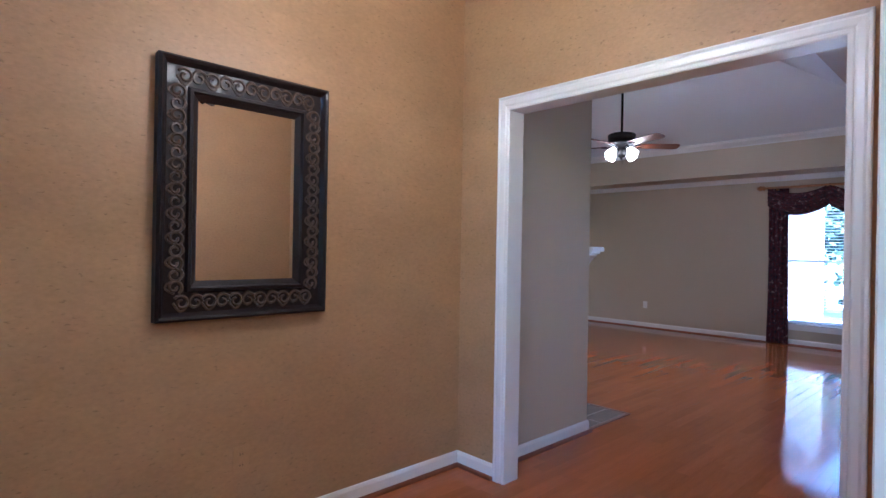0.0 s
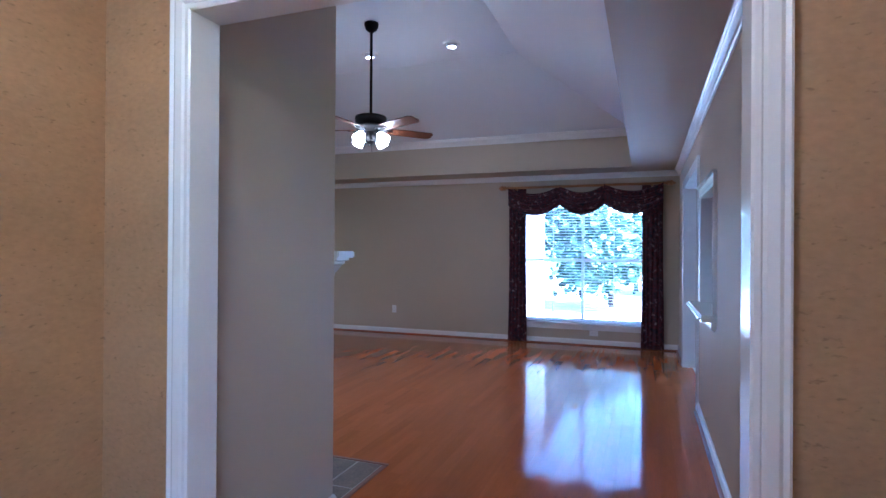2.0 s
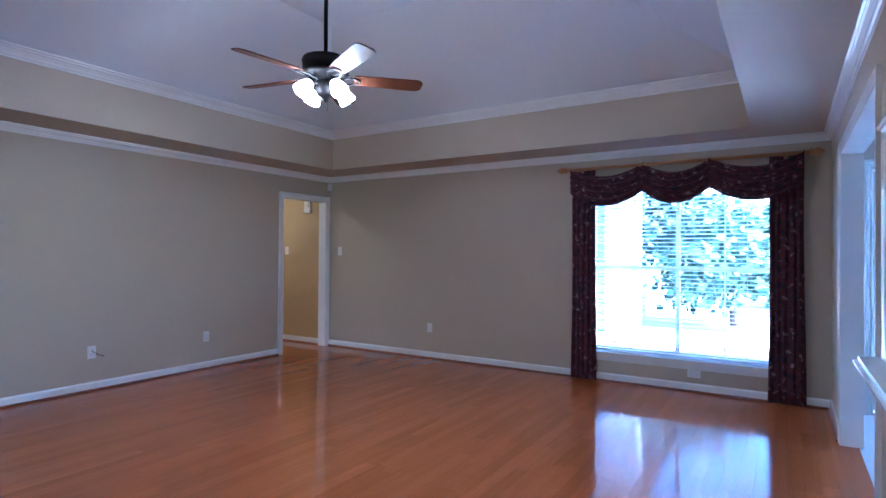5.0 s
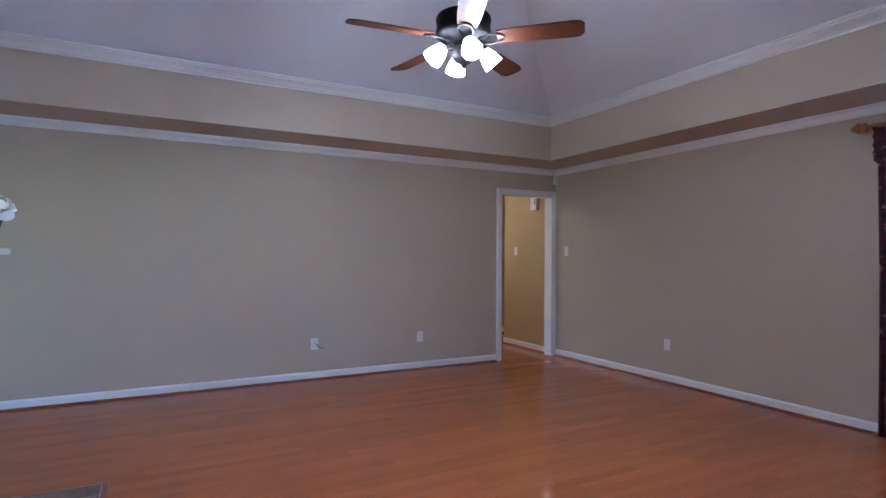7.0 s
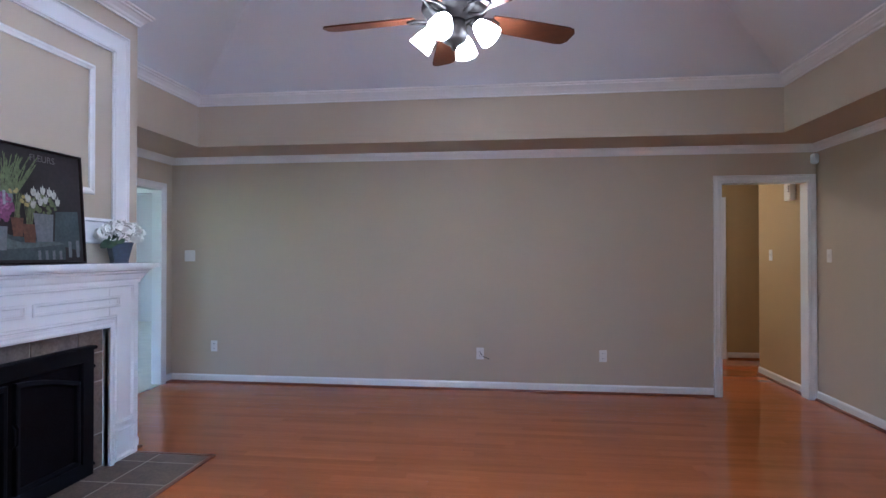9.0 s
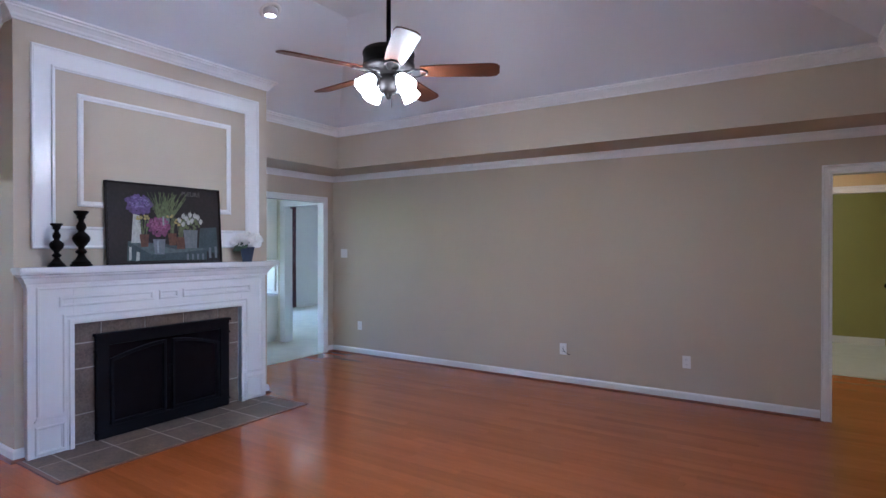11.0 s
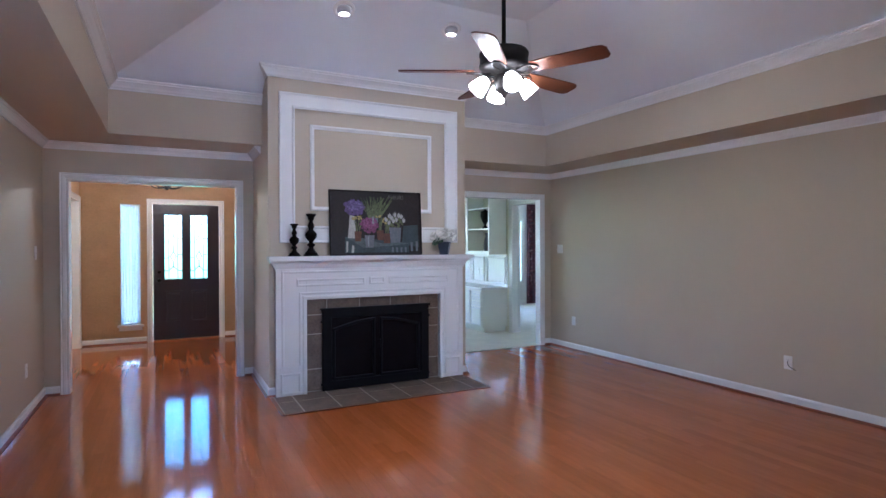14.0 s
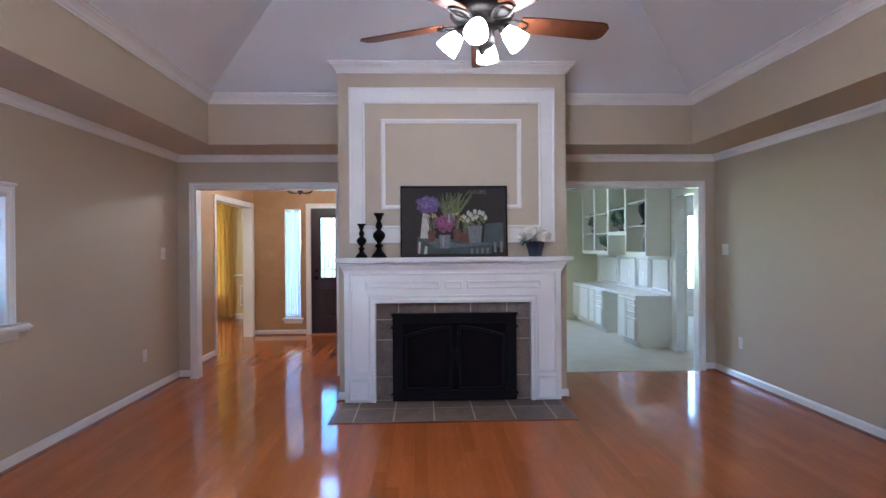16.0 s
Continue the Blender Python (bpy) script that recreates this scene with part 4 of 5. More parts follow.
paint("painted_table", M_PTEAL, [[(0.14, 0.02), (0.15, 0.27), (0.45, 0.24), (0.86, 0.16), (0.86, 0.02)], [(0.78, 0.16), (0.80, 0.46), (0.97, 0.48), (0.98, 0.10)]])
for piece in [[(0.155, 0.03), (0.16, 0.20), (0.18, 0.20), (0.175, 0.03)], [(0.21, 0.02), (0.22, 0.14), (0.245, 0.13), (0.24, 0.02)], [(0.56, 0.15), (0.62, 0.19), (0.66, 0.16), (0.60, 0.13)]]:
    paint("painted_table_edge", M_PWHITE, [piece])
for piece in [[(x_, 0.02), (x_, 0.10), (x_ + 0.02, 0.105), (x_ + 0.02, 0.02)] for x_ in (0.66, 0.71, 0.76, 0.81)] + [[(0.88, 0.04), (0.88, 0.19), (0.905, 0.19), (0.905, 0.04)], [(0.94, 0.04), (0.94, 0.20), (0.965, 0.20), (0.965, 0.04)]]:
    paint("painted_picket", M_PZINC, [piece])
paint("painted_table_top", M_PTOP, [[(0.15, 0.27), (0.30, 0.265), (0.66, 0.13), (0.34, 0.10)], [(0.55, 0.17), (0.72, 0.20), (0.86, 0.165), (0.66, 0.13)]])
paint("painted_jug", M_PWHITE, [[(0.175, 0.25), (0.265, 0.25), (0.255, 0.60), (0.20, 0.62)]])
paint("painted_violet_flower", M_PPURPLE, cluster(0.25, 0.745, 0.11, 0.12, 130, 0.017))
paint("painted_violet_lights", M_PLILAC, cluster(0.255, 0.775, 0.09, 0.085, 110, 0.007))
paint("painted_back_pail", M_PZINC, pail(0.46, 0.46, 0.62, 0.045, 0.055))
stems = []
for _ in range(60):
    b0, t0 = rq.uniform(0.40, 0.54), rq.uniform(-0.10, 0.15)
    h = rq.uniform(0.78, 0.93)
    stems.append([(b0 - 0.004, 0.58), (b0 + 0.004, 0.58), (b0 + t0 + 0.004, h), (b0 + t0 - 0.001, h + 0.01)])
paint("painted_greenery", M_PGREEN, stems)
for piece in pail(0.285, 0.20, 0.36, 0.03, 0.04) + pail(0.53, 0.22, 0.38, 0.03, 0.04) + pail(0.605, 0.17, 0.33, 0.036, 0.044):
    paint("painted_clay_pot", M_PTERRA, [piece])
thin = []
for c, h in ((0.285, 0.36), (0.605, 0.33), (0.53, 0.38)):
    for _ in range(12):
        b0, t0 = c + rq.uniform(-0.02, 0.02), rq.uniform(-0.035, 0.035)
        thin.append([(b0 - 0.003, h), (b0 + 0.003, h), (b0 + t0 + 0.003, h + rq.uniform(0.12, 0.22)), (b0 + t0, h + 0.22)])
paint("painted_leaves", M_PGREEN, thin)
for grp in (cluster(0.28, 0.57, 0.05, 0.05, 12, 0.012), cluster(0.60, 0.53, 0.04, 0.05, 9, 0.012), cluster(0.52, 0.60, 0.03, 0.03, 6, 0.010)):
    paint("painted_yellow_flowers", M_PYELLOW, grp)
paint("painted_front_pail", M_PZINC, pail(0.41, 0.10, 0.30, 0.042, 0.055))
paint("painted_pink_flower", M_PPINK, cluster(0.41, 0.46, 0.095, 0.12, 120, 0.016))
paint("painted_pink_lights", M_PROSE, cluster(0.415, 0.49, 0.075, 0.085, 100, 0.007))
for u_, v0_, v1_ in ((0.40, 0.12, 0.28), (0.69, 0.20, 0.41), (0.455, 0.48, 0.6)):
    paint("painted_pail_shine", M_PSHINE, [[(u_ - 0.012, v0_), (u_ + 0.004, v0_), (u_ + 0.006, v1_), (u_ - 0.012, v1_)]])
paint("painted_tulip_pail", M_PZINC, pail(0.70, 0.18, 0.43, 0.055, 0.07))
paint("painted_tulip_leaves", M_PGREEN, cluster(0.70, 0.50, 0.10, 0.10, 30, 0.016))
for u, v in ((0.60, 0.55), (0.635, 0.61), (0.63, 0.50), (0.68, 0.53), (0.70, 0.63), (0.715, 0.55), (0.745, 0.62), (0.775, 0.60), (0.80, 0.54), (0.66, 0.58)):
    lean_ = rq.uniform(-0.008, 0.008)
    paint("painted_tulip", M_PWHITE, [[(u - 0.018, v), (u - 0.008, v - 0.03), (u + 0.008, v - 0.03), (u + 0.018, v), (u + 0.016 + lean_, v + 0.035), (u + 0.007 + lean_, v + 0.028), (u + lean_, v + 0.06), (u - 0.007 + lean_, v + 0.028), (u - 0.016 + lean_, v + 0.04)]])
cu = bpy.data.curves.new("lettering", "FONT")
cu.body, cu.size, cu.extrude = "FLEURS", 0.052, 0.0003
M_PTEXT = material("painted_grey_letter", (0.12, 0.105, 0.10), 0.5)
cu.materials.append(M_PTEXT)
tx = new("lettering", cu)
tx.parent = pic
tx.matrix_local = Matrix.Translation((4.0995 - 4.112, 3.90 - 3.76, 1.872 - 1.304)) @ Euler((radians(90), 0, radians(90))).to_matrix().to_4x4()
pic.rotation_euler = (0, radians(-4), 0)
pic.location.x = 4.062

# ---- foyer ----
mir = thing("wall_mirror", (1.60, FN, 0.96), "rectangular wall mirror in a black-brown carved frame", "mirror")
MX0, MX1, MZ0, MZ1 = 1.215, 1.947, 0.970, 1.995
ym = FN - 0.001
FR = [(0, 0), (0, 0.045), (0.01, 0.055), (0.02, 0.05), (0.028, 0.038), (0.034, 0.030), (0.110, 0.030), (0.116, 0.044), (0.128, 0.046), (0.134, 0.030), (0.150, 0.020), (0.158, 0.012), (0.158, 0)]
part("frame", sweep([(MX0, ym, MZ0), (MX1, ym, MZ0), (MX1, ym, MZ1), (MX0, ym, MZ1)], (0, -1, 0), FR, True), M_FRAME, mir)
part("mirror_glass", box(MX0 + 0.15, MX1 - 0.15, ym - 0.014, ym - 0.008, MZ0 + 0.15, MZ1 - 0.15), M_MIRROR, mir)


def scroll(cx, cz, s, flip, axis):
    pts = []
    for k in range(22):
        f = k / 21
        a = 0.6 + f * 7.5
        r = s * (1.0 - 0.75 * f)
        du, dv = r * math.cos(a) * flip, r * math.sin(a)
        u, v = (du, dv) if axis == 0 else (dv, du)
        pts.append((cx + u, ym - 0.032, cz + v))
    return pts


count = 0
for side in range(4):
    horizontal = side < 2
    n = 11 if horizontal else 17
    for k in range(n):
        f = (k + 0.5) / n
        cx = MX0 + 0.072 + f * (MX1 - MX0 - 0.144) if horizontal else (MX0 + 0.072 if side == 2 else MX1 - 0.072)
        cz = (MZ0 + 0.072 if side == 0 else MZ1 - 0.072) if horizontal else MZ0 + 0.11 + f * (MZ1 - MZ0 - 0.22)
        part("carved_scroll", tube(scroll(cx, cz, 0.031, 1 if k % 2 else -1, 0 if horizontal else 1), 0.0062, 5), M_CARVE, mir)
        swing = 1 if k % 2 else -1
        along = (MX1 - MX0 - 0.144) / n if horizontal else (MZ1 - MZ0 - 0.22) / n
        vine = []
        for q in range(9):
            g = q / 8 - 0.5
            du, dv = g * along * 1.15, swing * 0.034 * math.cos(math.pi * g)
            vine.append((cx + (du if horizontal else dv), ym - 0.031, cz + (dv if horizontal else du)))
        part("carved_vine", tube(vine, 0.0048, 5), M_CARVE, mir)

# front door with leaded lights
M_OBSCURE = glass("obscure_glass", (0.29, 0.53, 0.60), 0.35, 1.2)
fd = thing("front_door", (FX - 0.04, 2.15, 0.0), "closed dark mahogany front door with two leaded glass lights", "door")
D0, D1, DZ0, DZ1 = 1.702, 2.598, 0.019, 2.018
LIGHTS = [(1.855, 2.085, 0.915, 1.865), (2.205, 2.435, 0.915, 1.865)]
xd0, xd1 = FX - 0.065, FX - 0.022
tmp = wall("slab", "x", xd0, xd1, D0, D1, DZ0, DZ1, LIGHTS, (M_DOOR, M_DOOR, M_DOOR))
del tmp["kind"]
tmp.parent = fd
tmp.location = -Vector(fd.location)
for y0, y1, z0, z1 in LIGHTS:
    part("light_moulding", sweep([(xd1, y0, z0), (xd1, y1, z0), (xd1, y1, z1), (xd1, y0, z1)], (1, 0, 0), [(-0.022, 0), (-0.022, 0.01), (-0.01, 0.016), (0, 0.012), (0, 0)], True), M_DOOR, fd)
    g = part("leaded_glass", box(FX - 0.047, FX - 0.042, y0, y1, z0, z1), M_OBSCURE, fd)
    g.visible_shadow = False
    c = (y0 + y1) / 2
    lines = []
    for q in (0.055, 0.175):
        lines.append([(y0 + q, z0), (y0 + q, z1)])
    for m_ in range(3):
        zc_ = z1 - 0.14 - 0.24 * m_
        lines.append([(c, zc_ + 0.075), (c + 0.04, zc_), (c, zc_ - 0.075), (c - 0.04, zc_), (c, zc_ + 0.075)])
        lines.append([(c, zc_ - 0.075), (c, zc_ - 0.165)])
        lines.append([(y0, zc_ - 0.02), (y0 + 0.055, zc_ - 0.02)])
        lines.append([(y1 - 0.055, zc_ + 0.03), (y1, zc_ + 0.03)])
    lines.append([(y0, z0 + 0.12), (y0 + 0.055, z0 + 0.12), (c, z0 + 0.19), (y1 - 0.055, z0 + 0.12), (y1, z0 + 0.12)])
    for ln in lines:
        part("lead_came", tube([(FX - 0.040, a, b) for a, b in ln], 0.006, 5), M_SLOT, g)
for y0, y1 in ((1.855, 2.085), (2.205, 2.435)):
    part("raised_panel", sweep([(xd1, y0, 0.27), (xd1, y1, 0.27), (xd1, y1, 0.735), (xd1, y0, 0.735)], (1, 0, 0), [(0, 0), (0, 0.012), (0.012, 0.014), (0.022, 0.004), (0.03, 0.003), (0.05, 0.009), (0.05, 0)], True), M_DOOR, fd)
for z, r in ((0.90, 0.03), (1.02, 0.024)):
    m = Matrix.Translation((xd1, 1.785, z)) @ Matrix.Rotation(radians(90), 4, "Y")
    part("door_knob" if z < 1 else "deadbolt", lathe(0, 0, [(r, 0), (r, 0.008), (r * 0.5, 0.014), (r * 0.5, 0.03), (r * 0.95, 0.04), (r * 0.8, 0.055), (0, 0.06)] if z < 1 else [(r, 0), (r, 0.012), (r * 0.8, 0.018), (0, 0.02)], 16, m), M_BRONZE, fd, smooth=True)
for z in (0.25, 1.0, 1.78):
    part("hinge", box(FX - 0.024, FX - 0.012, 2.586, 2.598, z - 0.045, z + 0.045, 0.002), M_BRONZE, fd)
structure("door_threshold", box(FX - 0.12, FX + 0.015, D0, D1, 0.001, 0.018, 0.004), M_ROD, "wooden door threshold")

# sidelight window with a sheer
sl = thing("window_2", (FX, 1.415, 0.27), "narrow sidelight window", "window", kind="structure")
part("window_frame", sweep([(FX - 0.11, 1.29, 0.27), (FX - 0.11, 1.54, 0.27), (FX - 0.11, 1.54, 2.01), (FX - 0.11, 1.29, 2.01)], (1, 0, 0), [(0, 0), (0, 0.04), (0.022, 0.04), (0.022, 0)], True), M_TRIM, sl)
for z in (0.62, 0.97, 1.32, 1.67):
    part("muntin", box(FX - 0.10, FX - 0.075, 1.312, 1.518, z - 0.008, z + 0.008), M_TRIM, sl)
p = part("pane", box(FX - 0.092, FX - 0.087, 1.312, 1.518, 0.292, 1.988), M_GLASS, sl)
p.visible_shadow = False
part("window_sill", box(FX - 0.07, FX + 0.05, 1.25, 1.58, 0.238, 0.27, 0.006), M_TRIM, sl)
part("apron", box(FX, FX + 0.014, 1.27, 1.56, 0.185, 0.238, 0.003), M_TRIM, sl)
tagged(part("sheer_curtain", drape(1.302, 1.528, 0.30, 1.99, FX - 0.03, 6, 0.008, 0.0, 7, thick=0.0012), M_SHEER, smooth=True), "white sheer curtain stretched over the sidelight window", "curtain")
tw = thing("window_3", (FX, 2.15, 2.30), "two-light transom window over the front door", "window", kind="structure")
part("window_frame", sweep([(FX - 0.11, 1.78, 2.30), (FX - 0.11, 2.52, 2.30), (FX - 0.11, 2.52, 2.75), (FX - 0.11, 1.78, 2.75)], (1, 0, 0), [(0, 0), (0, 0.05), (0.05, 0.05), (0.05, 0)], True), M_TRIM, tw)
part("mullion", box(FX - 0.11, FX - 0.065, 2.09, 2.20, 2.35, 2.70), M_TRIM, tw)
p = part("pane", box(FX - 0.09, FX - 0.085, 1.83, 2.47, 2.35, 2.70), M_GLASS, tw)
p.visible_shadow = False

# foyer chandelier
CXc, CYc = 1.745, 1.893
chd = thing("chandelier", (CXc, CYc, 2.100), "dark iron chandelier with curved arms and small lit shades", "chandelier")
part("stem", tube([(CXc, CYc, 3.3), (CXc, CYc, 2.160)], 0.008, 8), M_BRONZE, chd)
part("hub", lathe(CXc, CYc, [(0.0, 2.080), (0.012, 2.090), (0.03, 2.110), (0.034, 2.135), (0.02, 2.160), (0.012, 2.180), (0.0, 2.185)], 16), M_BRONZE, chd, smooth=True)
part("canopy", lathe(CXc, CYc, [(0.0, 3.26), (0.05, 3.27), (0.06, 3.299), (0.0, 3.299)], 20), M_BRONZE, chd)
M_FSHADE = emitter("lit_amber_glass", (1.0, 0.84, 0.62), 5.0)
for k in range(6):
    a = radians(60 * k + 15)
    d = Vector((math.cos(a), math.sin(a), 0))
    c = Vector((CXc, CYc, 2.130))
    part("arm", tube([c, c + d * 0.06 + Vector((0, 0, -0.025)), c + d * 0.13 + Vector((0, 0, -0.02)), c + d * 0.17 + Vector((0, 0, 0.0)), c + d * 0.19 + Vector((0, 0, 0.03))], 0.007, 7), M_BRONZE, chd)
    e = c + d * 0.19
    part("cup", lathe(e.x, e.y, [(0.0, 2.155), (0.022, 2.160), (0.026, 2.172), (0.0, 2.172)], 12), M_BRONZE, chd)
    part("shade", lathe(e.x, e.y, [(0.018, 2.173), (0.03, 2.195), (0.036, 2.230), (0.042, 2.260), (0.038, 2.260), (0.0, 2.250)], 14), M_FSHADE, chd, "lit amber glass shade", smooth=True)


# ---- wall plates ----
def plate(name, axis, at, sign, u, z, wide=0.072, tall=0.115, kind_="outlet", label="", mat=None, cord=False):
    """A cover plate on a wall face."""
    place = (at, u, z) if axis == "x" else (u, at, z)
    ob = thing(name, place, label, "outlet" if kind_ == "outlet" else "light switch")
    def bx(u0, u1, z0, z1, d0, d1, bev=0.0):
        a, b = sorted((at + sign * d0, at + sign * d1))
        return box(a, b, u0, u1, z0, z1, bev) if axis == "x" else box(u0, u1, a, b, z0, z1, bev)
    part("cover_plate", bx(u - wide / 2, u + wide / 2, z - tall / 2, z + tall / 2, 0.0003, 0.006, 0.002), mat or M_PLATE, ob)
    if kind_ == "outlet":
        for s in (-1, 1):
            uu, zz = (u, z + s * 0.024) if tall > wide else (u + s * 0.024, z)
            r = part("receptacle", bx(uu - 0.016, uu + 0.016, zz - 0.015, zz + 0.015, 0.005, 0.0075, 0.001), mat or M_PLATE, ob)
            for q in (-0.006, 0.006):
                part("slot", bx(uu + q - 0.0012, uu + q + 0.0012, zz - 0.005, zz + 0.005, 0.0072, 0.0078), M_SLOT, r)
    else:
        n = max(1, round(wide / 0.07))
        for k in range(n):
            uu = u + (k - (n - 1) / 2) * 0.046
            part("toggle", bx(uu - 0.005, uu + 0.005, z - 0.011, z + 0.011, 0.004, 0.014, 0.002), mat or M_PLATE, ob)
    if cord:
        a = Vector(place)
        out = Vector((sign, 0, 0)) if axis == "x" else Vector((0, sign, 0))
        side = Vector((0, 1, 0)) if axis == "x" else Vector((1, 0, 0))
        part("cable", tube([a + out * 0.006 + Vector((0, 0, 0.01)), a + out * 0.03 + side * 0.01, a + out * 0.05 + side * 0.04 + Vector((0, 0, -0.025)), a + out * 0.05 + side * 0.09 + Vector((0, 0, -0.045))], 0.0035, 6), M_SLOT, ob, "short black cable end")
    return ob


plate("cable_outlet", "y", YN, -1, 6.30, 0.365, 0.075, 0.118, "outlet", "white wall plate with a short black cable hanging out", cord=True)
plate("outlet", "y", YN, -1, 7.50, 0.365, label="white double outlet on a beige wall")
plate("outlet", "y", YN, -1, 3.47, 0.385, label="white double outlet on a beige wall near the corner")
plate("outlet", "x", XE, -1, 5.0, 0.385, label="white double outlet on a beige wall under no window")
plate("outlet", "x", XE, -1, 1.946, 0.175, 0.118, 0.072, "outlet", "white outlet set sideways low under the window")
plate("outlet", "y", YS, 1, 3.70, 0.385, label="white double outlet on a beige wall by the foyer opening")
plate("light_switch", "y", YN, -1, 3.19, 1.345, 0.118, 0.118, "switch", "white double light switch on a beige wall")
plate("light_switch", "x", XE, -1, 6.53, 1.345, 0.072, 0.118, "switch", "white single light switch beside the hall door")
plate("light_switch", "y", YS, 1, 3.32, 1.345, 0.085, 0.12, "switch", "white light switch on a beige wall by the foyer opening")
plate("light_switch", "x", 9.42, -1, 7.57, 1.35, 0.072, 0.118, "switch", "cream light switch on the ochre hall wall")
M_TANPLATE = material("wallpapered_plate", (0.46, 0.28, 0.13), 0.5, spread=0.1)
plate("outlet", "y", FN, -1, 1.575, 0.36, label="outlet with a tan papered plate", mat=M_TANPLATE)
plate("light_switch", "x", FX, 1, 1.10, 1.28, 0.118, 0.075, "switch", "tan papered switch plate beside the sidelight", M_TANPLATE)

ch = thing("door_chime", (9.42, 7.10, 1.93), "cream door chime box with dark vents on the hall wall", "door chime")
part("body", box(9.365, 9.4195, 7.04, 7.17, 1.90, 2.07, 0.006), M_PLATE, ch)
for z in (1.99, 2.015, 2.04):
    part("vent", box(9.363, 9.366, 7.06, 7.085, z - 0.007, z + 0.007), M_SLOT, ch)
ms = thing("motion_sensor", (9.43, 6.71, 2.25), "small cream motion sensor in the corner", "sensor")
part("body", box(9.395, 9.4495, 6.675, 6.739, 2.205, 2.30, 0.01), M_PLATE, ms)
part("lens", box(9.389, 9.397, 6.685, 6.72, 2.225, 2.265, 0.006), M_TRIM, ms)

# ceiling vent on the flat
M_LOUVRE = material("dark_grey_metal", (0.12, 0.12, 0.13), 0.5, spread=0.1)
cv = thing("ceiling_vent", (5.62, 4.61, TOP), "small dark grey louvred ceiling air vent with a pale rim", "vent")
part("frame", sweep([(5.49, 4.515, TOP - 0.001), (5.75, 4.515, TOP - 0.001), (5.75, 4.705, TOP - 0.001), (5.49, 4.705, TOP - 0.001)], (0, 0, 1), [(0, 0), (0, -0.004), (0.022, -0.008), (0.028, -0.003), (0.028, 0)], True), M_EYEBALL, cv)
part("backing", box(5.516, 5.724, 4.541, 4.679, TOP - 0.003, TOP - 0.001), M_SLOT, cv)
for k in range(7):
    y_ = 4.548 + k * 0.0185
    part("louvre", box(5.516, 5.724, y_, y_ + 0.007, TOP - 0.010, TOP - 0.004), M_LOUVRE, cv)

# ---- pass-through to the breakfast room ----
pt = thing("pass_through", (5.7, YS, 0.9), "white cased pass-through opening with a rounded ledge", "pass-through", kind="structure")
P0, P1, PB, PT = PASS
part("casing", sweep([(P0, YS, PB), (P0, YS, PT), (P1, YS, PT), (P1, YS, PB)], (0, 1, 0), [(-a, b) for a, b in CASING]), M_TRIM, pt)
part("head_cap", box(P0 - 0.085, P1 + 0.085, YS, YS + 0.035, PT + 0.075, PT + 0.092, 0.005), M_TRIM, pt)
part("ledge", box(P0 - 0.12, P1 + 0.12, YS - 0.16, YS + 0.105, PB - 0.042, PB + 0.002, 0.016), M_TRIM, pt)
part("ledge_moulding", box(P0 - 0.09, P1 + 0.09, YS, YS + 0.03, PB - 0.10, PB - 0.042, 0.008), M_TRIM, pt)
M_APPLE = material("red_apple_skin", (0.30, 0.05, 0.03), 0.35, spread=0.3)
tagged(part("apple", lathe(5.49, YS - 0.05, [(0.0, 0.926), (0.02, 0.925), (0.034, 0.94), (0.04, 0.962), (0.034, 0.985), (0.018, 0.995), (0.0, 0.988)], 16), M_APPLE, smooth=True), "red-brown apple on the pass-through ledge", "fruit")

# breakfast room: patio door and window with sheers
pd = thing("door_1", (XE + 0.06, -0.08, 0.02), "white patio door with full-length glass", "door", kind="structure")
part("stile", box(XE + 0.05, XE + 0.095, 0.44, 0.575, 0.03, 2.04, 0.004), M_TRIM, pd)
part("stile", box(XE + 0.05, XE + 0.095, -0.745, -0.61, 0.03, 2.04, 0.004), M_TRIM, pd)
part("rail", box(XE + 0.05, XE + 0.095, -0.61, 0.44, 0.03, 0.28, 0.004), M_TRIM, pd)
part("rail", box(XE + 0.05, XE + 0.095, -0.61, 0.44, 1.90, 2.04, 0.004), M_TRIM, pd)
p = part("pane", box(XE + 0.07, XE + 0.076, -0.61, 0.44, 0.28, 1.90), M_GLASS, pd)
p.visible_shadow = False
tagged(part("sheer_curtain", drape(-0.62, 0.45, 0.25, 1.95, XE - 0.03, 14, 0.012, 0.0, 9, thick=0.0012), M_PATIO_SHEER, smooth=True), "white sheer curtain over the patio door glass", "curtain")
tagged(part("sheer_curtain", drape(-2.65, -0.95, 0.70, 2.1, XE - 0.03, 20, 0.012, 0.0, 10, thick=0.0012), M_PATIO_SHEER, smooth=True), "white sheer curtain over the breakfast window", "curtain")
tagged(part("door_mat", box(8.75, 9.35, -0.45, 0.35, -0.003, 0.008, 0.003), material("charcoal_mat", (0.03, 0.03, 0.035), 0.95, spread=0.3, grain=300, bump=0.4)), "charcoal door mat on white tile", "mat")
casing("trim_casing_patio", "x", XE, -1, -0.75, 0.58, 2.05)

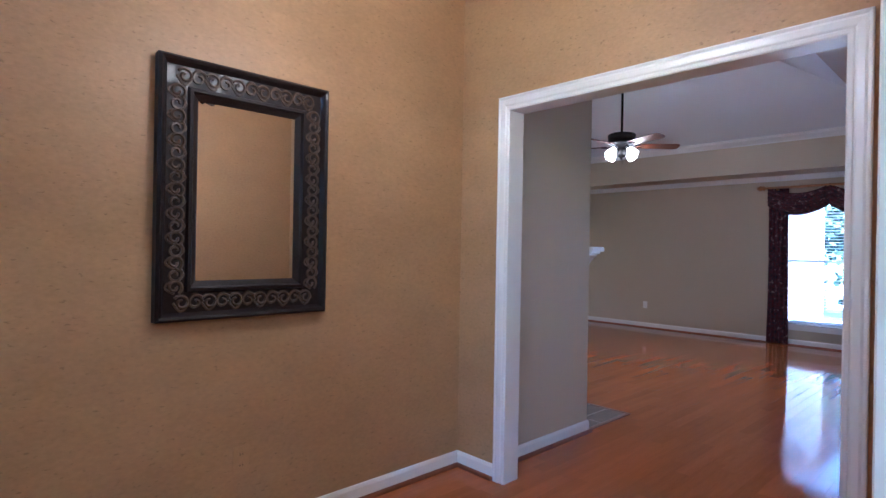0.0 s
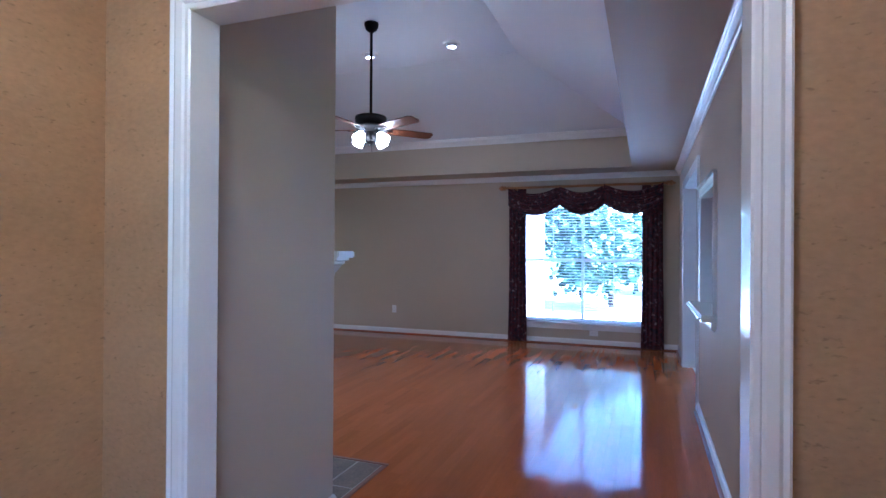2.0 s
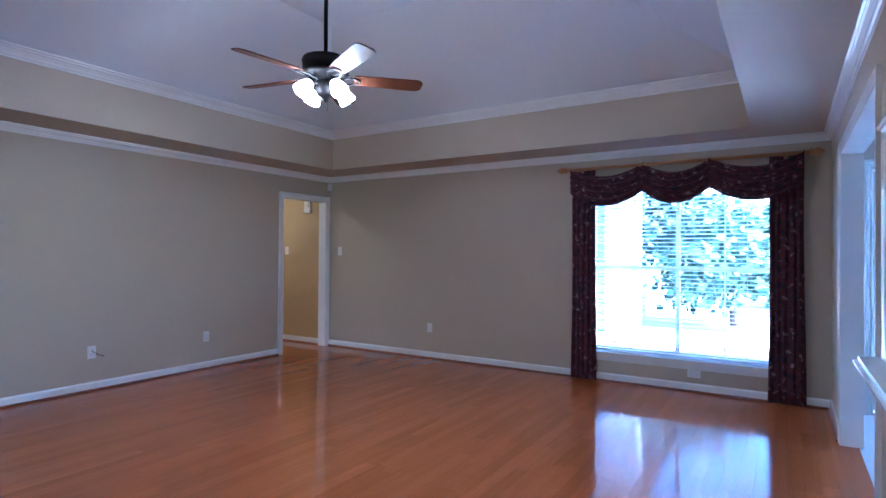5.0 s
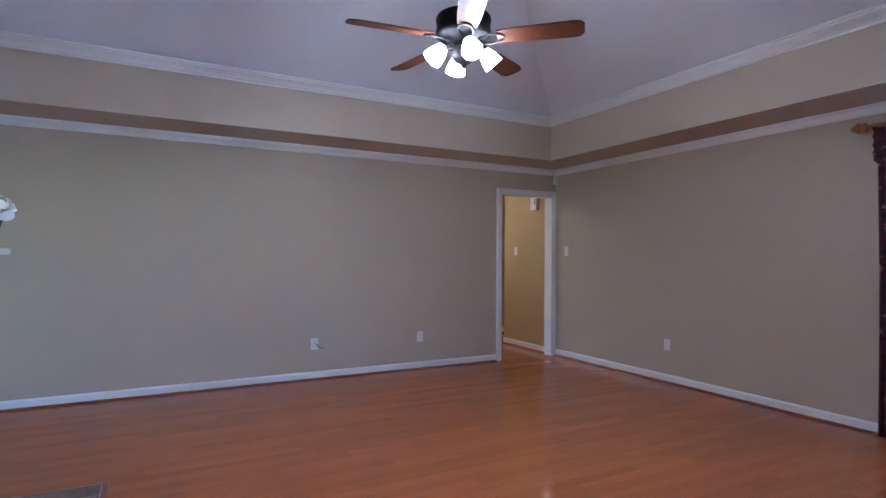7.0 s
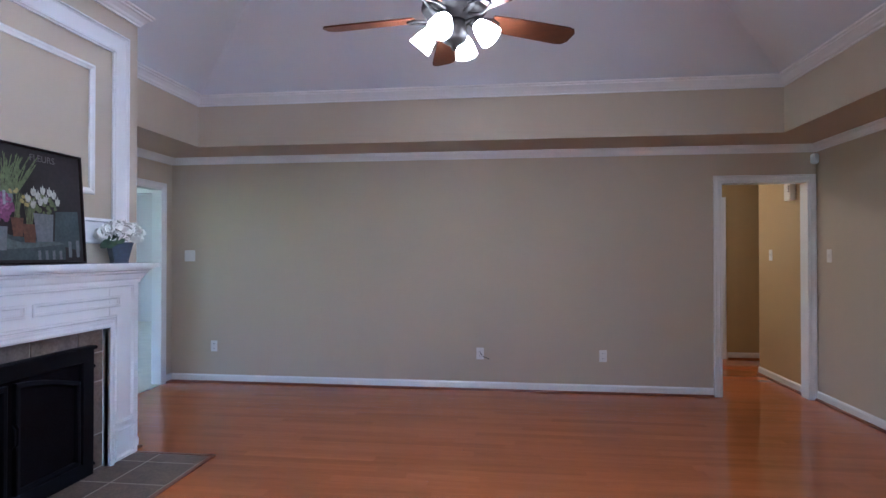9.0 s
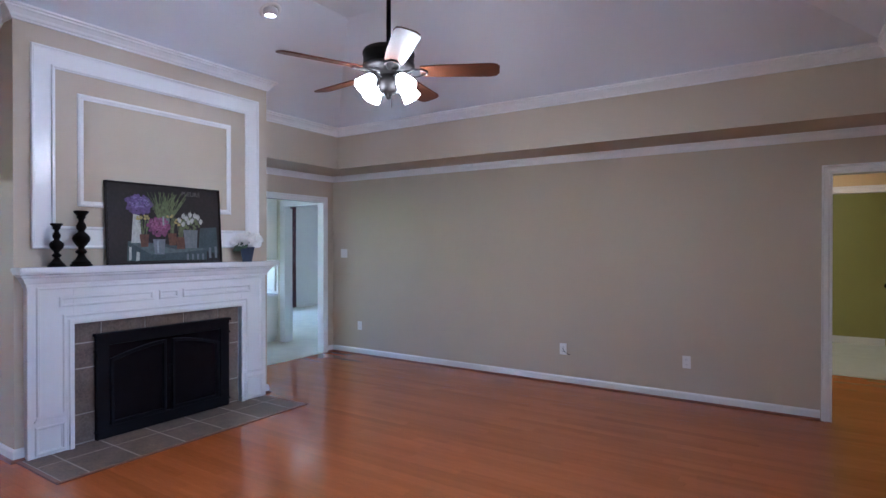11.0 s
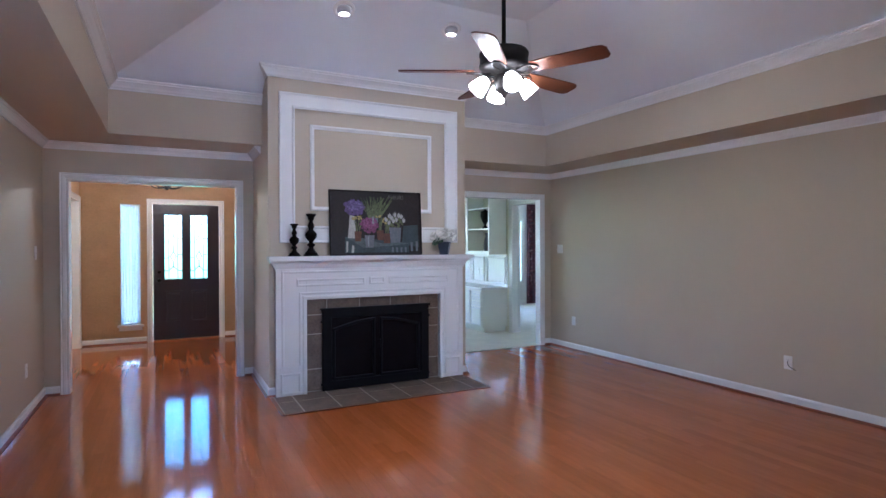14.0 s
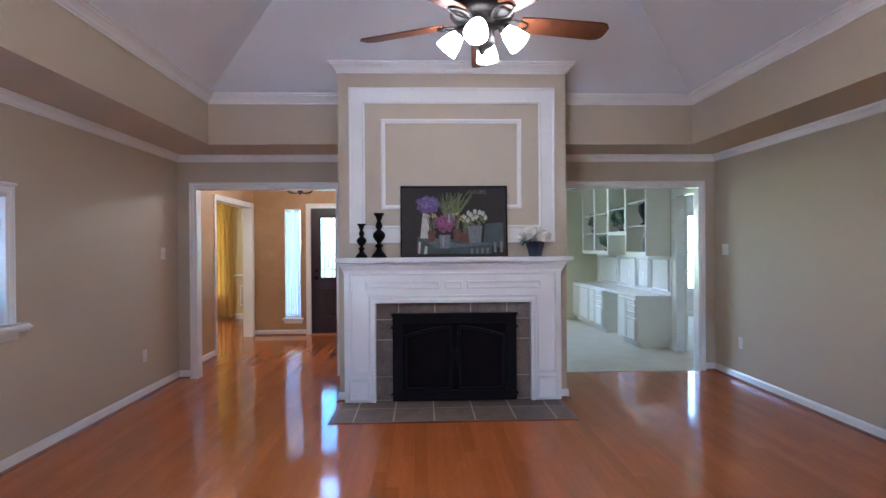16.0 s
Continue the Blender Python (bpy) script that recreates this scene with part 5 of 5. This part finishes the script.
# ---- dining room ----
tagged(part("curtain", drape(-0.60, -0.20, 0.02, 2.35, -1.82, 5, 0.035, 0.03, 21), M_GOLDCURT, smooth=True), "floor-length gold curtain panel in soft pleats", "curtain", "dining curtains")
tagged(part("curtain", drape(-2.5, -2.0, 0.02, 2.35, -1.82, 6, 0.035, 0.03, 22), M_GOLDCURT, smooth=True), "floor-length gold curtain panel in soft pleats", "curtain", "dining curtains")
RAILP = [(0, 0), (0.02, 0.004), (0.026, 0.02), (0.018, 0.035), (0.012, 0.06), (0, 0.06)]
structure("trim_chair_rail", sweep([(-1.9, 0.68, 0.82), (-1.9, -0.4, 0.82)], (0, 0, 1), RAILP), M_TRIM, "white chair rail")
structure("trim_chair_rail_side", sweep([(0.18, 0.68, 0.82), (-1.9, 0.68, 0.82)], (0, 0, 1), RAILP), M_TRIM, "white chair rail")
for k, (y0, y1) in enumerate(((-0.10, 0.24), (0.32, 0.62))):
    structure("trim_wainscot_panel", sweep([(-1.9, y0, 0.26), (-1.9, y1, 0.26), (-1.9, y1, 0.66), (-1.9, y0, 0.66)], (1, 0, 0), RAIL, True), M_TRIM, "white wainscot panel moulding")
for k, (a, b) in enumerate(((-1.8, -0.9), (-0.8, 0.05))):
    structure("trim_wainscot_side", sweep([(a, 0.68, 0.26), (b, 0.68, 0.26), (b, 0.68, 0.66), (a, 0.68, 0.66)], (0, -1, 0), RAIL, True), M_TRIM, "white wainscot panel moulding")

# ---- study built-ins ----
CY0, CYB = 6.33, 6.798
def base_unit(name, x0, x1, drawers, label):
    ob = thing(name, ((x0 + x1) / 2, 6.64, 0.0), label, "cabinet", "study base cabinets")
    part("body", box(x0 + 0.002, x1 - 0.002, CY0, CYB, 0.09, 0.688), M_CAB, ob)
    part("toe_kick", box(x0 + 0.002, x1 - 0.06 if x1 > 1.7 else x1 - 0.002, CY0 + 0.07, CYB, 0.008, 0.09), M_CAB, ob)
    def front(nm, a, b, z0, z1):
        d = part(nm, box(a, b, CY0 - 0.018, CY0, z0, z1, 0.003), M_CAB, ob)
        part("front_moulding", sweep([(a + 0.012, CY0 - 0.018, z0 + 0.012), (b - 0.012, CY0 - 0.018, z0 + 0.012), (b - 0.012, CY0 - 0.018, z1 - 0.012), (a + 0.012, CY0 - 0.018, z1 - 0.012)], (0, -1, 0), [(0, 0), (0, 0.006), (0.008, 0.01), (0.016, 0.004), (0.016, 0)], True), M_TRIM, d)
    w = (x1 - x0)
    if drawers:
        m_ = x0 + w * 0.5
        for k in range(3):
            front("drawer", m_ + 0.012, x1 - 0.015, 0.425 + k * 0.085, 0.502 + k * 0.085)
        front("door", m_ + 0.012, x1 - 0.015, 0.11, 0.415)
        front("door", x0 + 0.015, m_ - 0.012, 0.11, 0.672)
    else:
        m_ = x0 + w * 0.5
        front("door", x0 + 0.015, m_ - 0.006, 0.11, 0.672)
        front("door", m_ + 0.006, x1 - 0.015, 0.11, 0.672)
    return ob
base_unit("base_cabinet", -1.29, -0.30, False, "cream base cabinet with two panelled doors")
base_unit("base_cabinet", -0.30, 0.40, True, "cream base cabinet with three drawers and doors")
base_unit("base_cabinet", 1.08, 1.78, True, "cream end base cabinet with three drawers and doors")
wt = thing("desk_top", (0.3, 6.490, 0.69), "white continuous built-in desk top", "worktop")
part("top", box(-1.295, 1.80, CY0 - 0.03, CYB, 0.69, 0.722, 0.004), M_TRIM, wt)
bs = thing("backsplash_panel", (0.3, CYB, 0.722), "white panelled backsplash above the desk", "wall panelling")
part("board", box(-1.29, 1.80, 6.780, 6.799, 0.723, 1.235), M_TRIM, bs)
for a, b in ((-1.2, -0.2), (-0.1, 0.62), (0.7, 1.1), (1.18, 1.76)):
    part("panel_moulding", sweep([(a, 6.780, 0.765), (b, 6.780, 0.765), (b, 6.780, 1.205), (a, 6.780, 1.205)], (0, -1, 0), RAIL, True), M_TRIM, bs)
for u in (0.35, 0.9, 1.02):
    plate("outlet", "y", 6.780, -1, u, 0.95, label="white outlet in the panelled backsplash")


def shelf_unit(name, x0, x1, z0, shelves, label):
    ob = thing(name, ((x0 + x1) / 2, 6.650, z0), label, "shelf", "study wall shelves")
    ytop = 2.43
    part("back", box(x0 + 0.002, x1 - 0.002, 6.780, 6.798, z0, ytop), M_STUDY, ob)
    for a, b in ((x0 + 0.002, x0 + 0.022), (x1 - 0.022, x1 - 0.002)):
        part("side", box(a, b, 6.470, 6.780, z0, ytop), M_CAB, ob)
        part("face_stile", box(a - 0.001 if a > x0 + 0.1 else a, b + 0.02 if a < x0 + 0.1 else b, 6.450, 6.470, z0, ytop), M_TRIM, ob)
    part("bottom", box(x0 + 0.022, x1 - 0.022, 6.470, 6.780, z0, z0 + 0.022), M_CAB, ob)
    part("face_rail", box(x0 + 0.042, x1 - 0.022, 6.450, 6.470, z0, z0 + 0.055), M_TRIM, ob)
    for z in shelves:
        part("shelf", box(x0 + 0.022, x1 - 0.022, 6.480, 6.780, z - 0.01, z + 0.01), M_TRIM, ob)
    return ob
shelf_unit("wall_shelf", -1.10, -0.42, 1.25, (1.60, 1.92), "cream open wall shelves with a small plant")
shelf_unit("wall_shelf", -0.42, 0.28, 1.25, (1.59, 1.92), "cream open wall shelves with a potted plant")
shelf_unit("wall_shelf", 0.28, 1.04, 1.55, (1.95,), "short cream open wall shelf with trailing greenery")
shelf_unit("wall_shelf", 1.04, 1.78, 1.25, (1.66, 2.0), "cream open wall shelves with an urn and a vase")


def plant(name, x_, y_, z_, w, h, n, label, seed):
    r_ = random.Random(seed)
    ob = thing(name, (x_, y_, z_), label, "plant")
    part("pot", lathe(x_, y_, [(0.0, z_), (0.04, z_), (0.055, z_ + 0.07), (0.05, z_ + 0.07), (0.0, z_ + 0.06)], 14), M_CAST, ob)
    bm = bmesh.new()
    for _ in range(n):
        d = Vector((r_.gauss(0, 1), r_.gauss(0, 0.5), r_.gauss(0.2, 0.7))).normalized()
        q = r_.uniform(0.3, 1.0)
        add_petal(bm, (x_ + d.x * w * q, y_ - abs(d.y) * 0.1 * q, z_ + 0.08 + h * 0.5 + d.z * h * 0.5 * q), d, r_.uniform(0.03, 0.055))
    part("foliage", bm, M_LEAF, ob)
    return ob
plant("shelf_plant", -0.07, 6.560, 1.272, 0.20, 0.22, 160, "small green plant in a grey pot on a shelf", 1)
plant("shelf_plant", -0.75, 6.560, 1.61, 0.15, 0.28, 140, "slender green plant in a grey pot on a shelf", 2)
plant("shelf_plant", 0.64, 6.560, 1.572, 0.36, 0.34, 420, "wide trailing green plant on the short shelf", 3)
turned("urn", 1.52, 6.540, 1.67, [(0.0, 0.0), (0.05, 0.0), (0.05, 0.015), (0.02, 0.04), (0.018, 0.07), (0.05, 0.12), (0.075, 0.18), (0.08, 0.23), (0.07, 0.26), (0.085, 0.27), (0.06, 0.285), (0.02, 0.30), (0.015, 0.32), (0.0, 0.33)], M_BRONZE, "dark lidded urn on a shelf", "urn")
turned("vase", 1.58, 6.540, 1.272, [(0.0, 0.0), (0.045, 0.0), (0.055, 0.06), (0.06, 0.14), (0.045, 0.22), (0.025, 0.26), (0.03, 0.30), (0.034, 0.33), (0.0, 0.32)], M_CAST, "tall grey vase on a shelf", "vase")

# bedroom door, window, curtain and lamp seen past the study
bd = thing("window_4", (-1.5, 8.6, 0.5), "white bedroom window with muntins", "window", kind="structure")
part("window_frame", sweep([(-1.56, 7.5, 0.5), (-1.56, 9.40, 0.5), (-1.56, 9.40, 2.0), (-1.56, 7.5, 2.0)], (1, 0, 0), [(0, 0), (0, 0.05), (0.05, 0.05), (0.05, 0)], True), M_TRIM, bd)
for z in (0.88, 1.25, 1.62):
    part("muntin", box(-1.55, -1.53, 7.55, 9.35, z - 0.012, z + 0.012), M_TRIM, bd)
for y_ in (7.99, 8.44, 8.89):
    part("muntin", box(-1.55, -1.53, y_ - 0.012, y_ + 0.012, 0.55, 1.95), M_TRIM, bd)
part("window_sill", box(-1.5, -1.44, 7.45, 9.44, 0.46, 0.50, 0.006), M_TRIM, bd)
p = part("pane", box(-1.543, -1.538, 7.55, 9.35, 0.55, 1.95), M_GLASS, bd)
p.visible_shadow = False
tagged(part("curtain", drape(9.45, 10.02, 0.02, 2.36, -1.42, 5, 0.03, 0.03, 31), M_CURTAIN, smooth=True), "floor-length dark floral bedroom curtain", "curtain")
bf = thing("bedroom_fan_light", (0.6, 9.0, 2.3), "bedroom ceiling fan light with dark fitting", "ceiling light")
part("fitting", lathe(0.6, 9.0, [(0.0, 2.599), (0.02, 2.599), (0.02, 2.42), (0.10, 2.40), (0.11, 2.36), (0.05, 2.32), (0.0, 2.31)], 16), M_BRONZE, bf)
M_BEDSHADE = emitter("lit_white_glass", (1.0, 0.92, 0.80), 8.0)
part("shade", lathe(0.6, 9.0, [(0.03, 2.318), (0.055, 2.28), (0.062, 2.22), (0.058, 2.22), (0.0, 2.24)], 16), M_BEDSHADE, bf, "lit white glass shade")
for k in range(5):
    a = radians(72 * k + 10)
    bm = bmesh.new()
    m = Matrix.Translation((0.6, 9.0, 2.375)) @ Matrix.Rotation(a, 4, "Z") @ Matrix.Rotation(radians(12), 4, "X")
    add_box(bm, 0.10, 0.62, -0.06, 0.06, -0.004, 0.004, 0.003)
    bmesh.ops.transform(bm, matrix=m, verts=bm.verts)
    part("blade", bm, M_BLADE, bf)


def panel_door(name, hinge, width, angle, label, knob_side=1):
    """A six-panel door leaf about its hinge; it lies along +x before the turn."""
    ob = thing(name, hinge, label, "door")
    hx_, hy_, hz_ = hinge
    part("leaf", box(hx_, hx_ + width, hy_ - 0.018, hy_ + 0.018, hz_ + 0.012, hz_ + 2.01, 0.002), M_TRIM, ob)
    for a, b in ((0.10, width / 2 - 0.05), (width / 2 + 0.05, width - 0.10)):
        for z0, z1 in ((0.22, 0.88), (1.03, 1.55), (1.66, 1.90)):
            for sgn in (-1, 1):
                y_ = hy_ + sgn * 0.018
                pts = [(hx_ + a, y_, z0), (hx_ + b, y_, z0), (hx_ + b, y_, z1), (hx_ + a, y_, z1)]
                part("panel", sweep(pts if sgn < 0 else pts[::-1], (0, sgn, 0), [(0, 0), (0, 0.004), (0.012, 0.006), (0.02, 0.002), (0.05, 0.006), (0.05, 0)], True), M_TRIM, ob)
    for sgn in (-1, 1):
        m = Matrix.Translation((hx_ + width - 0.065, hy_ + sgn * 0.018, 0.97)) @ Matrix.Rotation(radians(-90 * sgn), 4, "X")
        part("door_knob", lathe(0, 0, [(0.03, 0), (0.03, 0.006), (0.012, 0.012), (0.012, 0.035), (0.027, 0.045), (0.024, 0.062), (0.0, 0.066)], 14, m), M_BRONZE, ob, smooth=True)
    ob.rotation_euler = (0, 0, radians(angle))
    return ob
panel_door("interior_door", (9.345, 8.905, 0.0), 0.74, 93, "open white six-panel door with a dark knob")
panel_door("interior_door", (1.93, 6.93, 0.0), 0.72, 176, "open white six-panel bedroom door with a dark knob")

# unseen ceiling domes added to brighten the side rooms; the hall's is inferred
def dome(name, x_, y_, z_, mat, label):
    ob = thing(name, (x_, y_, z_), label, "ceiling light")
    part("base", lathe(x_, y_, [(0.0, z_ - 0.001), (0.15, z_ - 0.001), (0.15, z_ - 0.02), (0.0, z_ - 0.02)], 24), M_BRONZE, ob)
    part("shade", lathe(x_, y_, [(0.14, z_ - 0.021), (0.13, z_ - 0.06), (0.09, z_ - 0.095), (0.0, z_ - 0.11)], 24), mat, ob, "lit frosted glass dome out of view", smooth=True)
M_HALLGLOW = emitter("lit_warm_dome", (1.0, 0.80, 0.50), 2.7)
M_STUDYFILL = emitter("study_fill_glow", (1.0, 0.95, 0.86), 3.0)
M_DININGFILL = emitter("dining_fill_glow", (1.0, 0.93, 0.80), 7.0)
dome("hall_ceiling_light", 8.4, 7.8, 2.45, M_HALLGLOW, "lit frosted dome light on the hall ceiling")
# the green room, study and dining domes are made-up fill lights
dome("green_room_fill_light", 8.2, 10.0, 2.45, M_HALLGLOW, "unseen dome light added to brighten the green room")
dome("study_fill_light", 0.4, 4.6, 2.44, M_STUDYFILL, "unseen dome light added to brighten the study")
dome("dining_fill_light", 0.5, -1.2, 2.70, M_DININGFILL, "unseen dome light added to brighten the dining room")

# ---- garden ----
wing = thing("house_wing", (16, 7.0, -0.2), "blue-grey sided wing of the house with a white corner post", "house")
part("wall", box(14.0, 19.0, 4.07, 10.0, -0.2, 3.0), M_SIDING, wing)
for k in range(16):
    part("siding_board", box(13.985, 14.0, 4.07, 10.0, -0.15 + k * 0.19, 0.03 + k * 0.19, 0.003), M_SIDING, wing)
part("corner_post", box(13.9, 14.15, 3.45, 4.05, -0.2, 3.0, 0.01), M_TRIM, wing)
bm = bmesh.new()
v = [bm.verts.new(p_) for p_ in ((13.4, 3.3, 3.0), (19.4, 3.3, 3.0), (19.4, 10.4, 3.0), (13.4, 10.4, 3.0), (16.4, 6.0, 4.8), (16.4, 8.0, 4.8))]
for f in ((0, 1, 4), (1, 2, 5, 4), (2, 3, 5), (3, 0, 4, 5), (3, 2, 1, 0)):
    bm.faces.new([v[i] for i in f])
part("roof", bm, M_BARK, wing)


def tree(x_, y_, h, spread_, n, seed, label):
    r_ = random.Random(seed)
    ob = thing("garden_tree", (x_, y_, -0.2), label, "tree")
    bm = tube([(x_, y_, -0.2), (x_ + 0.05, y_ + 0.03, h * 0.3), (x_ + 0.02, y_ - 0.04, h * 0.75)], 0.09, 9)
    part("trunk", bm, M_BARK, ob)
    tips = []
    for k in range(11):
        a, z0 = r_.uniform(0, 6.28), h * r_.uniform(0.22, 0.7)
        tip = Vector((x_ + math.cos(a) * spread_ * r_.uniform(0.5, 1), y_ + math.sin(a) * spread_ * r_.uniform(0.5, 1), z0 + h * r_.uniform(0.08, 0.3)))
        tips.append(tip)
        part("limb", tube([(x_, y_, z0), (Vector((x_, y_, z0)) + tip) / 2 + Vector((0, 0, 0.1)), tip], 0.025, 6), M_BARK, ob)
    bm = bmesh.new()
    for k in range(n):
        c = r_.choice(tips)
        d = Vector((r_.gauss(0, 1), r_.gauss(0, 1), r_.gauss(0, 0.8)))
        add_petal(bm, c + d * spread_ * 0.28, Vector((r_.gauss(0, 1), r_.gauss(0, 1), 0.6)), r_.uniform(0.09, 0.17))
    part("crown", bm, M_LEAF, ob)
    return ob
tree(16.4, 2.1, 2.3, 1.25, 8000, 4, "leafy garden tree beyond the patio")
tree(20.0, 0.0, 2.7, 1.7, 6000, 5, "leafy garden tree at the lawn's edge")
tree(22.5, 1.6, 2.6, 1.8, 6000, 6, "leafy garden tree behind the house wing")
tree(-12.0, 7.5, 3.2, 1.7, 1800, 7, "leafy tree in the front garden")
tree(-8.0, 9.0, 3.0, 1.6, 1800, 8, "leafy tree outside the bedroom window")
# ---- outdoors ----
bm = bmesh.new()
bmesh.ops.create_grid(bm, x_segments=2, y_segments=2, size=400)
bmesh.ops.translate(bm, verts=bm.verts, vec=(0, 0, -0.20))
structure("ground", bm, M_GRASS, "lawn")
structure("patio", box(9.62, 34.0, -12, 14, -0.2, -0.12), M_STONE, "pale patio paving")
structure("porch", box(-3.0, -0.02, 0.9, 3.4, -0.2, -0.04), M_STONE, "pale porch slab")

# ---- floor boards ----
structure("floor", box(-2.06, 12.6, -3.5, 8.80, -0.16, -0.018), M_SUB, "cherry-stained strip wood floor")
floor_ob = bpy.data.objects["floor"]
BW = 0.083
rnd = random.Random(5)


def spans(y):
    if y < 0.74:
        return [(-1.9, 2.9)]
    if y < 2.775:
        return [(FX, XE)]
    if y < 2.92:
        return [(FX, XF), (4.618, XE)]
    if y < 4.69:
        return [(4.618, XE)]
    if y < 6.74:
        return [(2.99, XE)]
    if y < 6.86:
        return [(8.6, 9.37)]
    return [(7.0, 12.5)]


def plank_faces(length):
    """A board with eased top edges, its length along x from 0."""
    e, d, h, w = 0.0010, 0.00010, 0.017, BW
    v = []
    for z, i in ((-h, 0), (-d, 0), (0.0, e)):
        v += [(i, i, z), (length - i, i, z), (length - i, w - i, z), (i, w - i, z)]
    f = [(8, 9, 10, 11)]
    for r in (0, 4):
        for k in range(4):
            j = (k + 1) % 4
            f.append((r + k, r + j, r + 4 + j, r + 4 + k))
    return v, f


shared = {}
rest_v, rest_f = [], []
y = -3.4
while y < 8.74:
    for a, b in spans(y + BW / 2):
        x_ = a - rnd.random() * 0.6
        while x_ < b:
            length = rnd.choice((0.45, 0.6, 0.75, 0.9, 1.05, 1.2))
            x0_, x1_ = max(x_, a), min(x_ + length, b)
            x_ += length
            if x1_ - x0_ < 0.03:
                continue
            size = round(x1_ - x0_ - 0.0005, 4)
            if 0.86 < y < 3.0 and 1.5 < x0_ < 9.0:
                if size not in shared:
                    v, f = plank_faces(size)
                    me = bpy.data.meshes.new("plank")
                    me.from_pydata(v, [], f)
                    me.materials.append(M_FLOOR)
                    shared[size] = me
                ob = new("plank", shared[size])
                ob.parent = floor_ob
                ob.location = (x0_, y, 0)
            else:
                v, f = plank_faces(size)
                k = len(rest_v)
                rest_v += [(p[0] + x0_, p[1] + y, p[2]) for p in v]
                rest_f += [tuple(i + k for i in q) for q in f]
    y += BW + 0.0003
me = bpy.data.meshes.new("planks")
me.from_pydata(rest_v, [], rest_f)
me.materials.append(M_FLOOR)
ob = new("planks", me)
ob.parent = floor_ob
ob["kind"] = "stuff"
